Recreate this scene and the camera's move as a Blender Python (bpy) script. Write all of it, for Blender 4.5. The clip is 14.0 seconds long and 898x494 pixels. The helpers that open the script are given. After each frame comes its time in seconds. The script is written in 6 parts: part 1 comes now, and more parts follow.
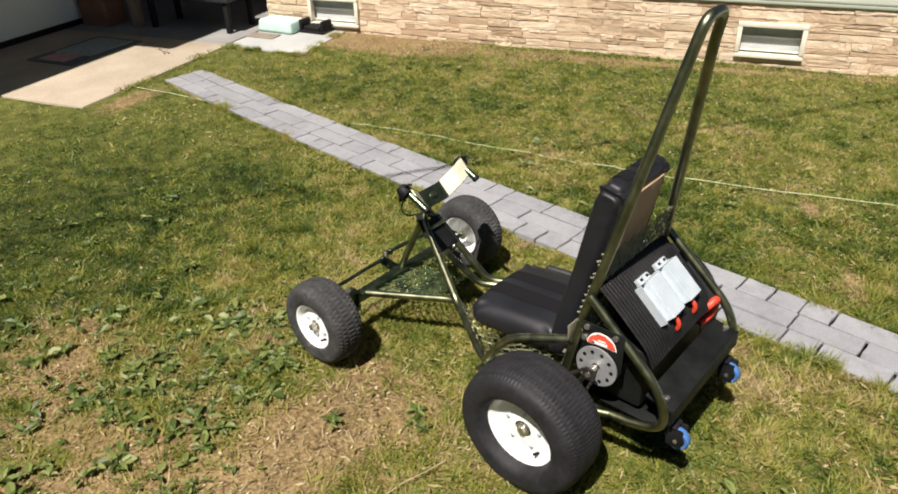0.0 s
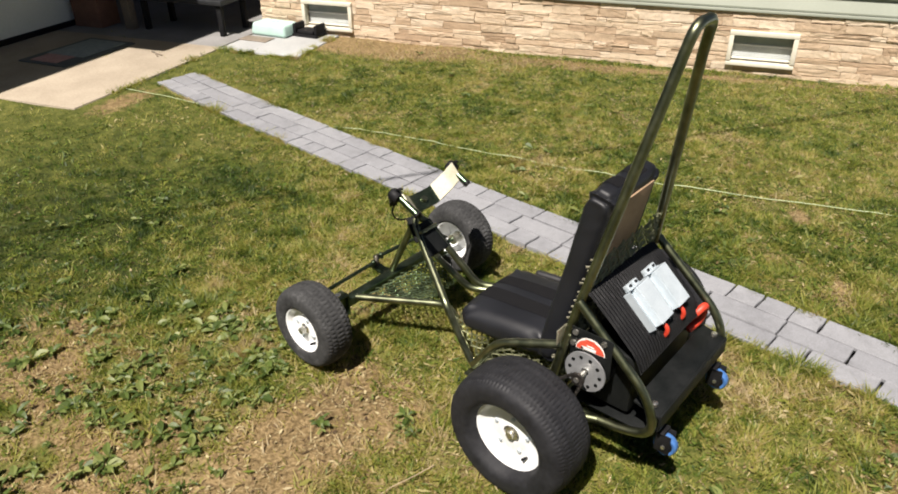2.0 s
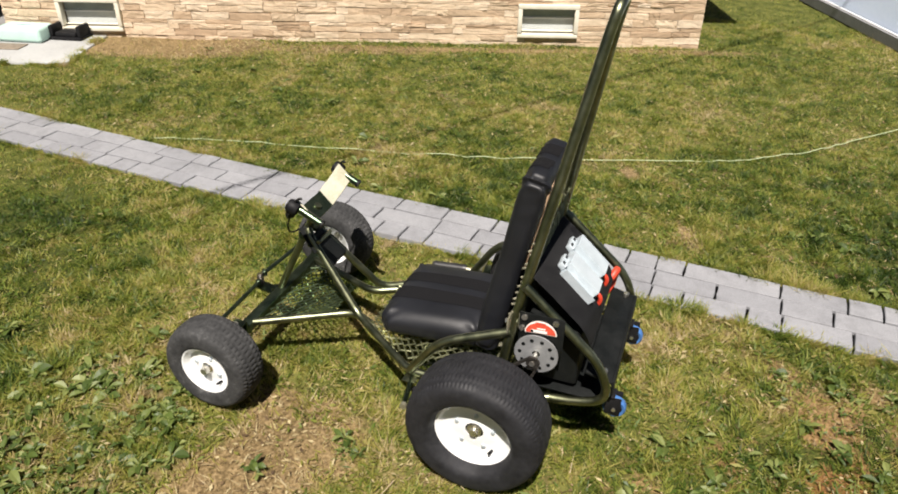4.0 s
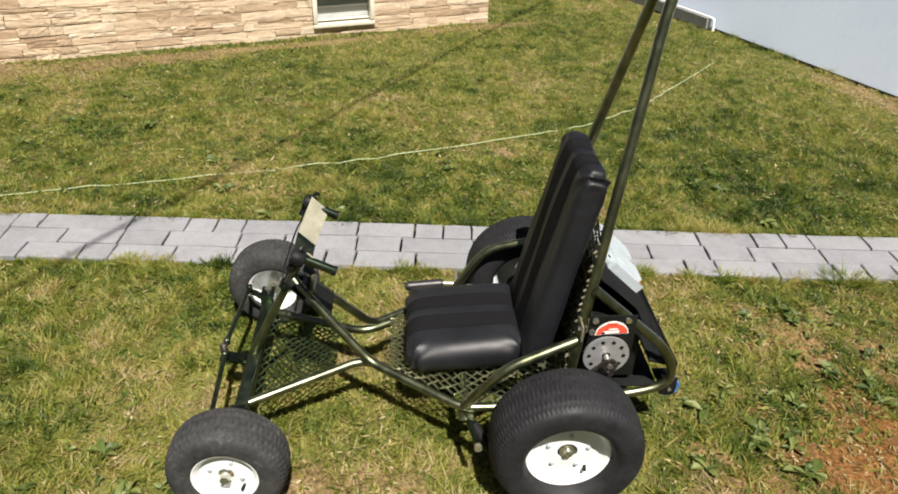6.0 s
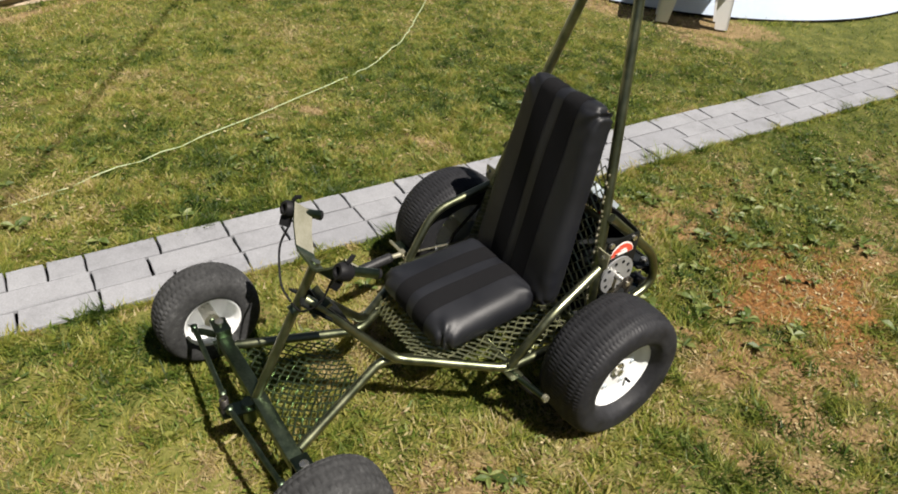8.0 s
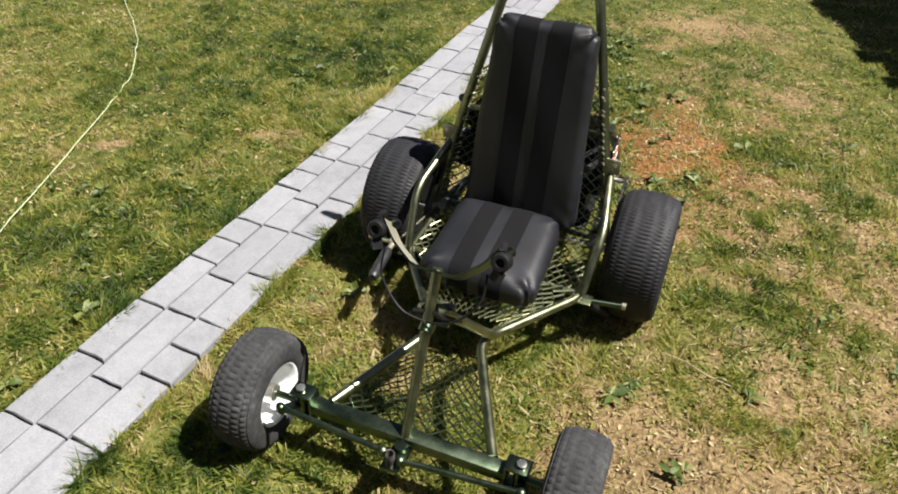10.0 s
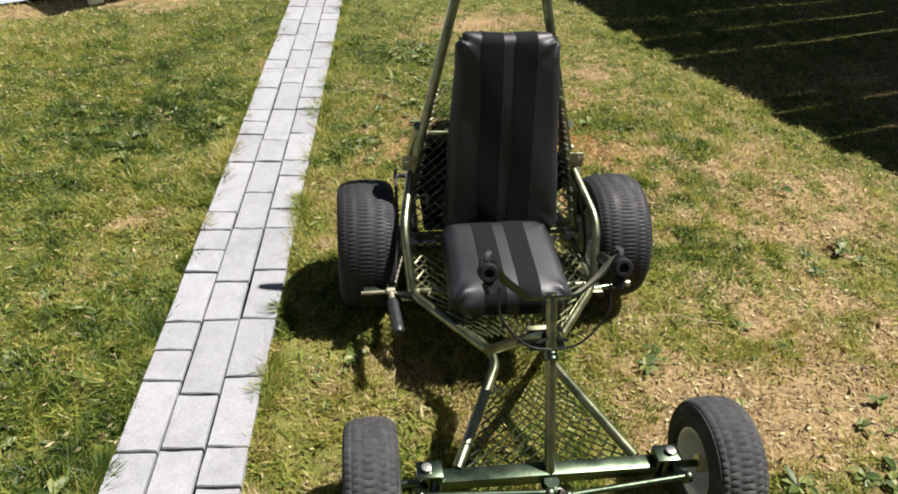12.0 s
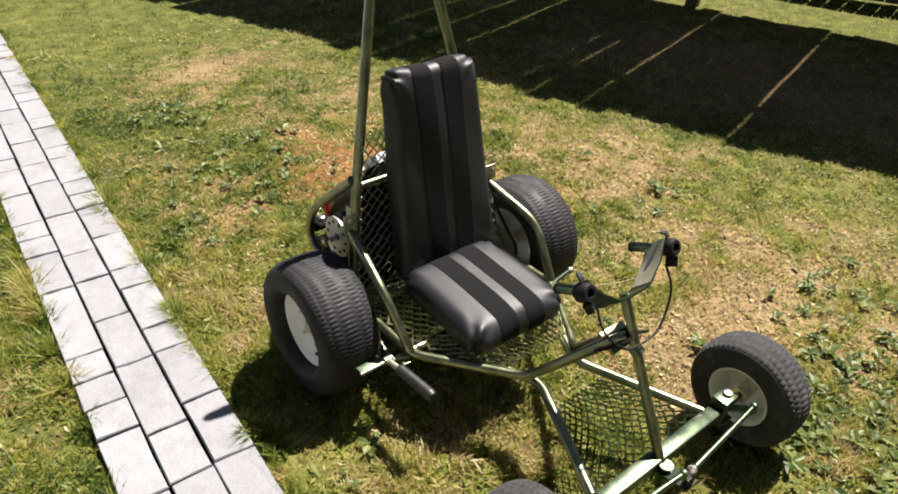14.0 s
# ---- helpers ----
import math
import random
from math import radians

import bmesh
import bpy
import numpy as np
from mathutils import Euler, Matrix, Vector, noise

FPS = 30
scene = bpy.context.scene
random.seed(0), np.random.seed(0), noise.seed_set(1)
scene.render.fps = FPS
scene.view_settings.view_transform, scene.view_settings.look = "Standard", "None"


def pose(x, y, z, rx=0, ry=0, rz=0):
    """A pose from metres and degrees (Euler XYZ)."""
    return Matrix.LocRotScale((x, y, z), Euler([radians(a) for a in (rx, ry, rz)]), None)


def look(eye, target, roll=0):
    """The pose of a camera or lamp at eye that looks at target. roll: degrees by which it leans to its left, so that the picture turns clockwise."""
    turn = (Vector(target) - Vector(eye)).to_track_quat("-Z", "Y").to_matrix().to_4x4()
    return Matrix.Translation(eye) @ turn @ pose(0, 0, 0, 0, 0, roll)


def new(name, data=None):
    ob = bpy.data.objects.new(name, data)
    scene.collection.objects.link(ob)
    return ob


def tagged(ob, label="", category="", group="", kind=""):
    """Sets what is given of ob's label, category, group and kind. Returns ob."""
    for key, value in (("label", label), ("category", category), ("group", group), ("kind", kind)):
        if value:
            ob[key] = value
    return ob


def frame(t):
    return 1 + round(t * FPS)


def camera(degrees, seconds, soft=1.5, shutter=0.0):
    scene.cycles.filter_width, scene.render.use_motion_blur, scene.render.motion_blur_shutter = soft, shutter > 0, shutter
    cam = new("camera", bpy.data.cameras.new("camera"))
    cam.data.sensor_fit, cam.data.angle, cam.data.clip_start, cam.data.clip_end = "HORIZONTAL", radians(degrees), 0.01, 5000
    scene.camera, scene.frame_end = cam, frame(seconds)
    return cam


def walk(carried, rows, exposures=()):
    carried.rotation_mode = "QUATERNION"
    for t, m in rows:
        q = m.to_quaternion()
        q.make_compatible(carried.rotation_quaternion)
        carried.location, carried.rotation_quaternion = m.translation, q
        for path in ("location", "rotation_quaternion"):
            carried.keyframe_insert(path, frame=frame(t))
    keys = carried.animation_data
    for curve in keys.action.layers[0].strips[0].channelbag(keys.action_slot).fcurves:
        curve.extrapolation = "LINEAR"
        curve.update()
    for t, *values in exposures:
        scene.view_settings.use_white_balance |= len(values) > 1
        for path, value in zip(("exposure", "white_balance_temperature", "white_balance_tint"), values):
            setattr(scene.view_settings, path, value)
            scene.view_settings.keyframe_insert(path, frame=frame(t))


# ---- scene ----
cam = camera(63.6, 14.0, 1.8)
PATH = [
    (0, (-1.721, -0.858, 1.721), (-0.427, 0.274, 0.698), -1.6),
    (0.5, (-1.715, -0.861, 1.72), (-0.417, 0.269, 0.701), -1.5),
    (1, (-1.71, -0.864, 1.72), (-0.404, 0.262, 0.707), -1.4),
    (1.5, (-1.714, -0.861, 1.72), (-0.407, 0.259, 0.701), -0.9),
    (2, (-1.717, -0.866, 1.72), (-0.405, 0.255, 0.709), -0.8),
    (2.5, (-1.717, -0.872, 1.72), (-0.407, 0.247, 0.706), -1.2),
    (3, (-1.733, -0.835, 1.724), (-0.321, 0.178, 0.734), 1.0),
    (3.5, (-1.828, -0.639, 1.72), (-0.263, 0.103, 0.719), -1.0),
    (3.7, (-1.86, -0.563, 1.722), (-0.28, 0.114, 0.699), -0.2),
    (5.8, (-1.776, 0.377, 1.685), (-0.096, 0.316, 0.602), 0.9),
    (6, (-1.759, 0.43, 1.686), (-0.076, 0.307, 0.612), 1.9),
    (6.5, (-1.63, 0.581, 1.68), (0.014, 0.277, 0.582), -0.0),
    (7, (-1.545, 0.774, 1.674), (0.019, 0.276, 0.532), 1.7),
    (7.5, (-1.467, 1.084, 1.653), (-0.081, 0.315, 0.434), 0.6),
    (7.7, (-1.421, 1.169, 1.668), (-0.067, 0.307, 0.474), 2.5),
    (9.8, (-0.573, 1.896, 1.639), (0.087, 0.446, 0.431), 2.7),
    (10, (-0.469, 1.893, 1.634), (0.081, 0.428, 0.389), 1.8),
    (10.5, (-0.281, 1.896, 1.664), (0.083, 0.393, 0.396), 3.9),
    (11, (-0.021, 1.951, 1.649), (0.094, 0.383, 0.413), 3.2),
    (11.5, (0.225, 2.014, 1.65), (0.155, 0.427, 0.434), 4.2),
    (12, (0.413, 1.92, 1.6), (0.182, 0.327, 0.412), 2.9),
    (12.5, (0.575, 1.819, 1.608), (0.106, 0.293, 0.403), 3.3),
    (13, (0.824, 1.747, 1.598), (0.099, 0.319, 0.401), 2.7),
    (13.5, (1.03, 1.68, 1.637), (0.117, 0.305, 0.508), 4.0),
    (14, (1.186, 1.464, 1.56), (0.102, 0.202, 0.45), 2.7),
]
walk(cam, [(t, look(eye, target, roll)) for t, eye, target, roll in PATH],
     [(0, 0.90, 6600, 14), (3.5, 0.90, 6600, 14), (6, 0.93, 6600, 12), (7.5, 0.87, 6600, 12), (10, 1.21, 6350, 13), (12, 1.34, 6350, 13), (14, 1.48, 6600, 14)])

# ---- world, sun ----
SUN = Vector((-0.552, -0.132, 1.0)).normalized()
world = bpy.data.worlds.new("sky")
world.use_nodes = True
scene.world = world
wn = world.node_tree
sky = wn.nodes.new("ShaderNodeTexSky")
sky.sky_type, sky.sun_disc = "NISHITA", False
sky.sun_elevation = math.asin(SUN.z)
sky.sun_rotation = math.atan2(SUN.x, SUN.y)
wn.nodes["Background"].inputs["Strength"].default_value = 0.017
wn.links.new(sky.outputs["Color"], wn.nodes["Background"].inputs["Color"])
sun = new("sun", bpy.data.lights.new("sun", "SUN"))
sun.data.energy, sun.data.angle, sun.data.color = 4.9, radians(0.53), (1.0, 0.95, 0.86)
sun.matrix_world = look(SUN * 30, (0, 0, 0))

# ---- materials ----


def mat(name, base=(0.5, 0.5, 0.5), rough=0.6, metal=0.0, spec=0.5):
    m = bpy.data.materials.new(name)
    m.use_nodes = True
    b = m.node_tree.nodes["Principled BSDF"]
    b.inputs["Base Color"].default_value = (*base, 1)
    b.inputs["Roughness"].default_value = rough
    b.inputs["Metallic"].default_value = metal
    b.inputs["Specular IOR Level"].default_value = spec
    return m


class Net:
    """Short names for node building."""

    def __init__(self, m):
        self.t = m.node_tree
        self.b = self.t.nodes["Principled BSDF"]
        self.coord = None

    def node(self, kind, **values):
        n = self.t.nodes.new(kind)
        for key, v in values.items():
            n.inputs[key.replace("_", " ")].default_value = v
        return n

    def link(self, a, b):
        self.t.links.new(a, b)

    def place(self, local=True):
        if local:
            return self.t.nodes.new("ShaderNodeTexCoord").outputs["Object"]
        return self.t.nodes.new("ShaderNodeNewGeometry").outputs["Position"]

    def noise(self, scale, detail=4.0, rough=0.55, local=True, stretch=None):
        n = self.node("ShaderNodeTexNoise", Scale=scale, Detail=detail, Roughness=rough)
        src = self.place(local)
        if stretch:
            mp = self.t.nodes.new("ShaderNodeMapping")
            mp.inputs["Scale"].default_value = stretch
            self.link(src, mp.inputs["Vector"])
            src = mp.outputs["Vector"]
        self.link(src, n.inputs["Vector"])
        return n.outputs["Fac"]

    def ramp(self, fac, *stops):
        r = self.t.nodes.new("ShaderNodeValToRGB")
        els = r.color_ramp.elements
        while len(els) < len(stops):
            els.new(0.5)
        for e, (p, c) in zip(els, stops):
            e.position = p
            e.color = (*c, 1) if isinstance(c, tuple) else (c, c, c, 1)
        self.link(fac, r.inputs["Fac"])
        return r.outputs["Color"]

    def mix(self, fac, a, b, mode="MIX"):
        n = self.t.nodes.new("ShaderNodeMix")
        n.data_type, n.blend_type = "RGBA", mode
        for socket, v in ((n.inputs[0], fac), (n.inputs[6], a), (n.inputs[7], b)):
            if isinstance(v, (int, float)):
                socket.default_value = v
            elif isinstance(v, tuple):
                socket.default_value = (*v, 1)
            else:
                self.link(v, socket)
        return n.outputs[2]

    def math(self, op, a, b=0.5):
        n = self.t.nodes.new("ShaderNodeMath")
        n.operation = op
        for socket, v in zip(n.inputs, (a, b)):
            if isinstance(v, (int, float)):
                socket.default_value = v
            else:
                self.link(v, socket)
        return n.outputs[0]

    def color(self, c):
        self.link(c, self.b.inputs["Base Color"])
        return self

    def rough(self, c):
        self.link(c, self.b.inputs["Roughness"])
        return self

    def bump(self, fac, strength=0.3, distance=0.002):
        n = self.node("ShaderNodeBump", Strength=strength, Distance=distance)
        self.link(fac, n.inputs["Height"])
        self.link(n.outputs["Normal"], self.b.inputs["Normal"])
        return self


def thin(n, color, share):
    """Lets light through a leaf."""
    tr = n.t.nodes.new("ShaderNodeBsdfTranslucent")
    n.link(color, tr.inputs["Color"])
    mx = n.t.nodes.new("ShaderNodeMixShader")
    mx.inputs[0].default_value = share
    n.link(n.b.outputs[0], mx.inputs[1])
    n.link(tr.outputs[0], mx.inputs[2])
    n.link(mx.outputs[0], n.t.nodes["Material Output"].inputs["Surface"])


def island(n):
    return n.t.nodes.new("ShaderNodeNewGeometry").outputs["Random Per Island"]


def chance(n):
    return n.t.nodes.new("ShaderNodeObjectInfo").outputs["Random"]


def worn(name, c1, c2, scale, rough=(0.5, 0.7), metal=0.0, bump=0.2, depth=0.001, fine=None, local=True, spec=0.5):
    """Two colours mottled at two scales, with grain in the relief."""
    m = mat(name, c1, rough[0], metal, spec)
    n = Net(m)
    a = n.noise(scale, local=local)
    f = n.noise(fine or scale * 9, 3, local=local)
    n.color(n.ramp(n.mix(0.4, a, f), (0.35, c1), (0.65, c2)))
    n.rough(n.ramp(a, (0.3, rough[0]), (0.7, rough[1])))
    if bump:
        n.bump(f, bump, depth)
    return m


# lawn soil: clay, litter and thatch, by the "bare" and "dry" attributes of the sheet
M_soil = mat("soil", (0.3, 0.22, 0.12), 0.95, spec=0.15)
n = Net(M_soil)
att = n.t.nodes.new("ShaderNodeAttribute")
att.attribute_name = "bare"
big, mid, fine = n.noise(2.2, 5, local=False), n.noise(9, 5, 0.65, local=False), n.noise(75, 4, 0.7, local=False)
att2 = n.t.nodes.new("ShaderNodeAttribute")
att2.attribute_name = "dry"
thatch = n.ramp(n.math("ADD", n.mix(0.5, mid, fine), n.math("MULTIPLY", att2.outputs["Fac"], 0.4)), (0.34, (0.018, 0.026, 0.006)), (0.48, (0.066, 0.076, 0.016)), (0.62, (0.145, 0.142, 0.038)), (0.78, (0.24, 0.205, 0.08)))
clay = n.ramp(n.mix(0.6, n.mix(0.5, big, n.noise(22, 5, 0.7, local=False)), fine), (0.34, (0.055, 0.038, 0.017)), (0.46, (0.135, 0.094, 0.043)), (0.56, (0.255, 0.183, 0.092)), (0.68, (0.39, 0.295, 0.165)))
edge = n.math("ADD", att.outputs["Fac"], n.math("MULTIPLY", n.math("SUBTRACT", n.noise(12, 6, 0.75, local=False), 0.5), 1.7))
# orange-brown clay, and round it a darkening in place of lens vignetting
att3 = n.t.nodes.new("ShaderNodeAttribute")
att3.attribute_name = "rust_and_vignette"
clay = n.mix(att3.outputs["Fac"], clay, n.mix(1.0, clay, (0.94, 0.63, 0.43), "MULTIPLY"))
n.color(n.mix(n.ramp(edge, (0.32, 0.0), (0.62, 1.0)), thatch, clay))
n.bump(n.mix(0.5, mid, fine), 1.0, 0.014)

# blades: their "dry" attribute, which also carries some vignetting, runs from dark green over yellow-green to straw
M_grass = mat("grass_blade", (0.1, 0.14, 0.04), 0.5, spec=0.45)
n = Net(M_grass)
att = n.t.nodes.new("ShaderNodeAttribute")
att.attribute_name = "dry"
dry = n.math("ADD", att.outputs["Fac"], n.math("MULTIPLY", n.math("SUBTRACT", island(n), 0.5), 0.42))
blade = n.ramp(dry, (0.05, (0.030, 0.063, 0.010)), (0.30, (0.112, 0.170, 0.026)), (0.53, (0.280, 0.308, 0.053)), (0.70, (0.400, 0.370, 0.095)), (0.86, (0.455, 0.370, 0.148)), (1.0, (0.50, 0.40, 0.23)))
n.color(blade)
thin(n, blade, 0.56)
M_weed = mat("weed_leaf", (0.08, 0.15, 0.05), 0.46, spec=0.35)
n = Net(M_weed)
leaf = n.ramp(island(n), (0.0, (0.036, 0.062, 0.012)), (0.5, (0.085, 0.122, 0.026)), (1.0, (0.20, 0.225, 0.070)))
n.color(leaf)
n.bump(n.noise(260, 3, local=False), 0.4, 0.002)
thin(n, leaf, 0.25)
M_clover = mat("clover_leaf", (0.1, 0.17, 0.05), 0.5, spec=0.25)
n = Net(M_clover)
att = n.t.nodes.new("ShaderNodeAttribute")
att.attribute_name = "dry"
dry = n.math("ADD", att.outputs["Fac"], n.math("MULTIPLY", n.math("SUBTRACT", island(n), 0.5), 0.75))
leaf = n.ramp(dry, (0.0, (0.030, 0.062, 0.009)), (0.35, (0.100, 0.155, 0.025)), (0.6, (0.215, 0.240, 0.045)), (0.8, (0.34, 0.295, 0.095)), (1.0, (0.48, 0.40, 0.23)))
n.color(leaf)
thin(n, leaf, 0.45)
M_litter = mat("dry_litter", (0.3, 0.22, 0.12), 0.8, spec=0.2)
n = Net(M_litter)
n.color(n.ramp(island(n), (0.0, (0.045, 0.028, 0.016)), (0.3, (0.15, 0.10, 0.05)), (0.6, (0.25, 0.195, 0.10)), (1.0, (0.42, 0.35, 0.20))))

# concrete pieces
M_paver = mat("paver_concrete", (0.42, 0.42, 0.43), 0.75, spec=0.35)
n = Net(M_paver)
tone = n.ramp(chance(n), (0.0, (0.222, 0.226, 0.242)), (1.0, (0.262, 0.266, 0.282)))
blot = n.ramp(n.mix(0.4, n.noise(4, 5, 0.65, local=False), n.noise(24, 4, 0.7, local=False)), (0.32, 0.74), (0.5, 0.96), (0.68, 1.08))
grit = n.noise(160, 3, 0.7, local=False)
n.color(n.mix(1.0, n.mix(1.0, tone, blot, "MULTIPLY"), n.ramp(grit, (0.3, 0.82), (0.7, 1.1)), "MULTIPLY"))
n.bump(n.mix(0.5, grit, n.noise(28, 4, local=False)), 0.55, 0.003)
M_joint = worn("joint_sand", (0.014, 0.015, 0.010), (0.045, 0.042, 0.030), 12, (0.95, 1.0), bump=0.6, depth=0.004, local=False)
M_tan = worn("tan_concrete", (0.26, 0.215, 0.16), (0.38, 0.325, 0.25), 2.2, (0.85, 0.95), bump=0.5, depth=0.002, fine=60, local=False)
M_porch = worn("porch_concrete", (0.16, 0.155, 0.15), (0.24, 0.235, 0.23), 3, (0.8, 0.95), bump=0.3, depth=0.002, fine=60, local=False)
M_white_slab = worn("pale_concrete", (0.28, 0.285, 0.285), (0.37, 0.375, 0.37), 3, (0.8, 0.9), bump=0.4, depth=0.002, fine=60, local=False)
M_stone = mat("ledge_stone", (0.5, 0.36, 0.24), 0.85, spec=0.3)
n = Net(M_stone)
tone = n.ramp(chance(n), (0.0, (0.39, 0.28, 0.185)), (0.3, (0.51, 0.385, 0.265)), (0.65, (0.60, 0.475, 0.34)), (1.0, (0.65, 0.54, 0.41)))
n.color(n.mix(1.0, tone, n.ramp(n.mix(0.5, n.noise(9, 5, 0.65, local=False), n.noise(70, 5, 0.7, local=False)), (0.3, 0.66), (0.5, 0.95), (0.7, 1.12)), "MULTIPLY"))
n.bump(n.mix(0.5, n.noise(30, 5, 0.7, local=False), n.noise(110, 4, 0.7, local=False)), 0.7, 0.006)
M_mortar = worn("stone_backing", (0.44, 0.33, 0.22), (0.54, 0.42, 0.30), 10, (0.9, 1.0), bump=0.6, depth=0.004, local=False)
M_siding = worn("vinyl_siding", (0.30, 0.325, 0.27), (0.35, 0.375, 0.315), 1.5, (0.45, 0.6), bump=0.12, depth=0.0006, fine=90, local=False)
M_wing = worn("pale_wing_paint", (0.72, 0.76, 0.72), (0.80, 0.83, 0.80), 1.5, (0.5, 0.65), bump=0.1, depth=0.0006, fine=60, local=False)
M_trim = worn("white_frame_paint", (0.58, 0.55, 0.45), (0.68, 0.65, 0.55), 14, (0.4, 0.55), bump=0.08)
M_pane = mat("window_glass", (0.55, 0.6, 0.62), 0.06, spec=0.6)
n = Net(M_pane)
n.color(n.ramp(n.noise(3, 3), (0.35, (0.26, 0.30, 0.31)), (0.65, (0.38, 0.42, 0.43))))
M_blind = worn("pale_window_board", (0.42, 0.45, 0.46), (0.54, 0.57, 0.57), 9, (0.5, 0.7), bump=0.1)
# near-black colour that puts the porch's shade into its walls
M_shade_wall = worn("shade_dark_wall", (0.035, 0.03, 0.028), (0.06, 0.052, 0.045), 5, (0.8, 0.95), bump=0.2)
M_brick_dark = worn("brown_brick", (0.16, 0.075, 0.05), (0.24, 0.12, 0.08), 8, (0.85, 0.95), bump=0.4, depth=0.003)
M_wood_grey = worn("weathered_wood", (0.15, 0.12, 0.09), (0.25, 0.20, 0.15), 6, (0.8, 0.95), bump=0.5, depth=0.002)
M_fence = worn("dark_stained_board", (0.06, 0.04, 0.03), (0.11, 0.075, 0.05), 6, (0.75, 0.9), bump=0.4, depth=0.002)
M_pool = worn("pool_wall_sheet", (0.52, 0.61, 0.75), (0.58, 0.66, 0.78), 1.6, (0.3, 0.45), bump=0.1, depth=0.001, fine=30, local=False)
M_plastic_white = worn("white_plastic", (0.74, 0.75, 0.76), (0.82, 0.82, 0.82), 9, (0.32, 0.45), bump=0.05)
M_mint = worn("mint_plastic", (0.40, 0.58, 0.52), (0.46, 0.64, 0.58), 9, (0.35, 0.5), bump=0.05)
M_mat_rubber = worn("doormat_rubber", (0.06, 0.065, 0.07), (0.11, 0.12, 0.12), 14, (0.7, 0.9), bump=0.5, depth=0.004)
M_mat_pink = worn("doormat_print", (0.35, 0.18, 0.17), (0.48, 0.30, 0.28), 20, (0.8, 0.95), bump=0.4, depth=0.003)
M_rope = worn("pale_cord", (0.26, 0.33, 0.17), (0.48, 0.53, 0.33), 40, (0.7, 0.85), bump=0.3)

# kart
M_tube = mat("olive_hammered_paint", (0.12, 0.115, 0.055), 0.26, 1.0)
n = Net(M_tube)
n.color(n.ramp(n.noise(18, 4), (0.35, (0.098, 0.114, 0.060)), (0.65, (0.220, 0.230, 0.136))))
n.rough(n.ramp(n.noise(35, 3), (0.3, 0.32), (0.7, 0.46)))
n.bump(n.noise(90, 3), 0.12, 0.001)
n.b.inputs["Coat Weight"].default_value = 1.0
n.b.inputs["Coat Roughness"].default_value = 0.28
M_tube_green = mat("green_hammered_paint", (0.06, 0.11, 0.06), 0.28, 1.0)
n = Net(M_tube_green)
n.color(n.ramp(n.noise(18, 4), (0.35, (0.035, 0.065, 0.036)), (0.65, (0.10, 0.14, 0.08))))
n.bump(n.noise(90, 3), 0.12, 0.001)
n.b.inputs["Coat Weight"].default_value = 0.5
n.b.inputs["Coat Roughness"].default_value = 0.36
M_mesh = worn("expanded_steel_paint", (0.19, 0.21, 0.115), (0.36, 0.365, 0.22), 25, (0.28, 0.42), metal=0.85, bump=0.1)
M_mesh_green = worn("green_expanded_steel", (0.07, 0.10, 0.055), (0.15, 0.20, 0.11), 25, (0.24, 0.36), metal=0.9, bump=0.1)
M_zinc = worn("zinc_plate", (0.62, 0.60, 0.52), (0.75, 0.73, 0.68), 30, (0.22, 0.38), metal=0.95, bump=0.08)
M_plate = worn("bare_bracket_steel", (0.30, 0.29, 0.20), (0.44, 0.42, 0.32), 20, (0.3, 0.45), metal=0.7, bump=0.1)
M_strap = worn("khaki_strap_paint", (0.38, 0.37, 0.27), (0.52, 0.50, 0.40), 20, (0.50, 0.62), metal=0.7, bump=0.1)
M_beam = worn("worn_green_beam_paint", (0.045, 0.07, 0.045), (0.12, 0.15, 0.10), 16, (0.3, 0.44), metal=0.97, bump=0.1)
M_tyre = mat("tyre_rubber", (0.03, 0.03, 0.032), 0.7, spec=0.35)
n = Net(M_tyre)
n.color(n.ramp(n.mix(0.5, n.noise(9, 4), n.noise(70, 4, 0.7)), (0.35, (0.006, 0.006, 0.0075)), (0.65, (0.019, 0.0195, 0.0225))))
n.rough(n.ramp(n.noise(14, 4), (0.3, 0.55), (0.7, 0.82)))
n.bump(n.noise(220, 3), 0.3, 0.001)
M_tyre_dusty = mat("dusty_tyre_rubber", (0.06, 0.058, 0.055), 0.85, spec=0.25)
n = Net(M_tyre_dusty)
n.color(n.ramp(n.mix(0.5, n.noise(11, 4), n.noise(70, 4, 0.7)), (0.3, (0.013, 0.0132, 0.014)), (0.55, (0.045, 0.0455, 0.046)), (0.72, (0.120, 0.121, 0.122))))
n.bump(n.noise(200, 3), 0.4, 0.001)
M_rim = worn("white_rim_paint", (0.74, 0.76, 0.77), (0.82, 0.83, 0.83), 12, (0.28, 0.42), bump=0.05)
M_vinyl = mat("black_vinyl", (0.02, 0.021, 0.025), 0.4, spec=0.55)
n = Net(M_vinyl)
n.color(n.ramp(n.noise(6, 3), (0.3, (0.0040, 0.0045, 0.0066)), (0.7, (0.0070, 0.0080, 0.0115))))
n.rough(n.ramp(n.noise(10, 4), (0.3, 0.48), (0.7, 0.58)))
n.bump(n.mix(0.75, n.noise(320, 2), n.noise(9, 3)), 0.35, 0.003)
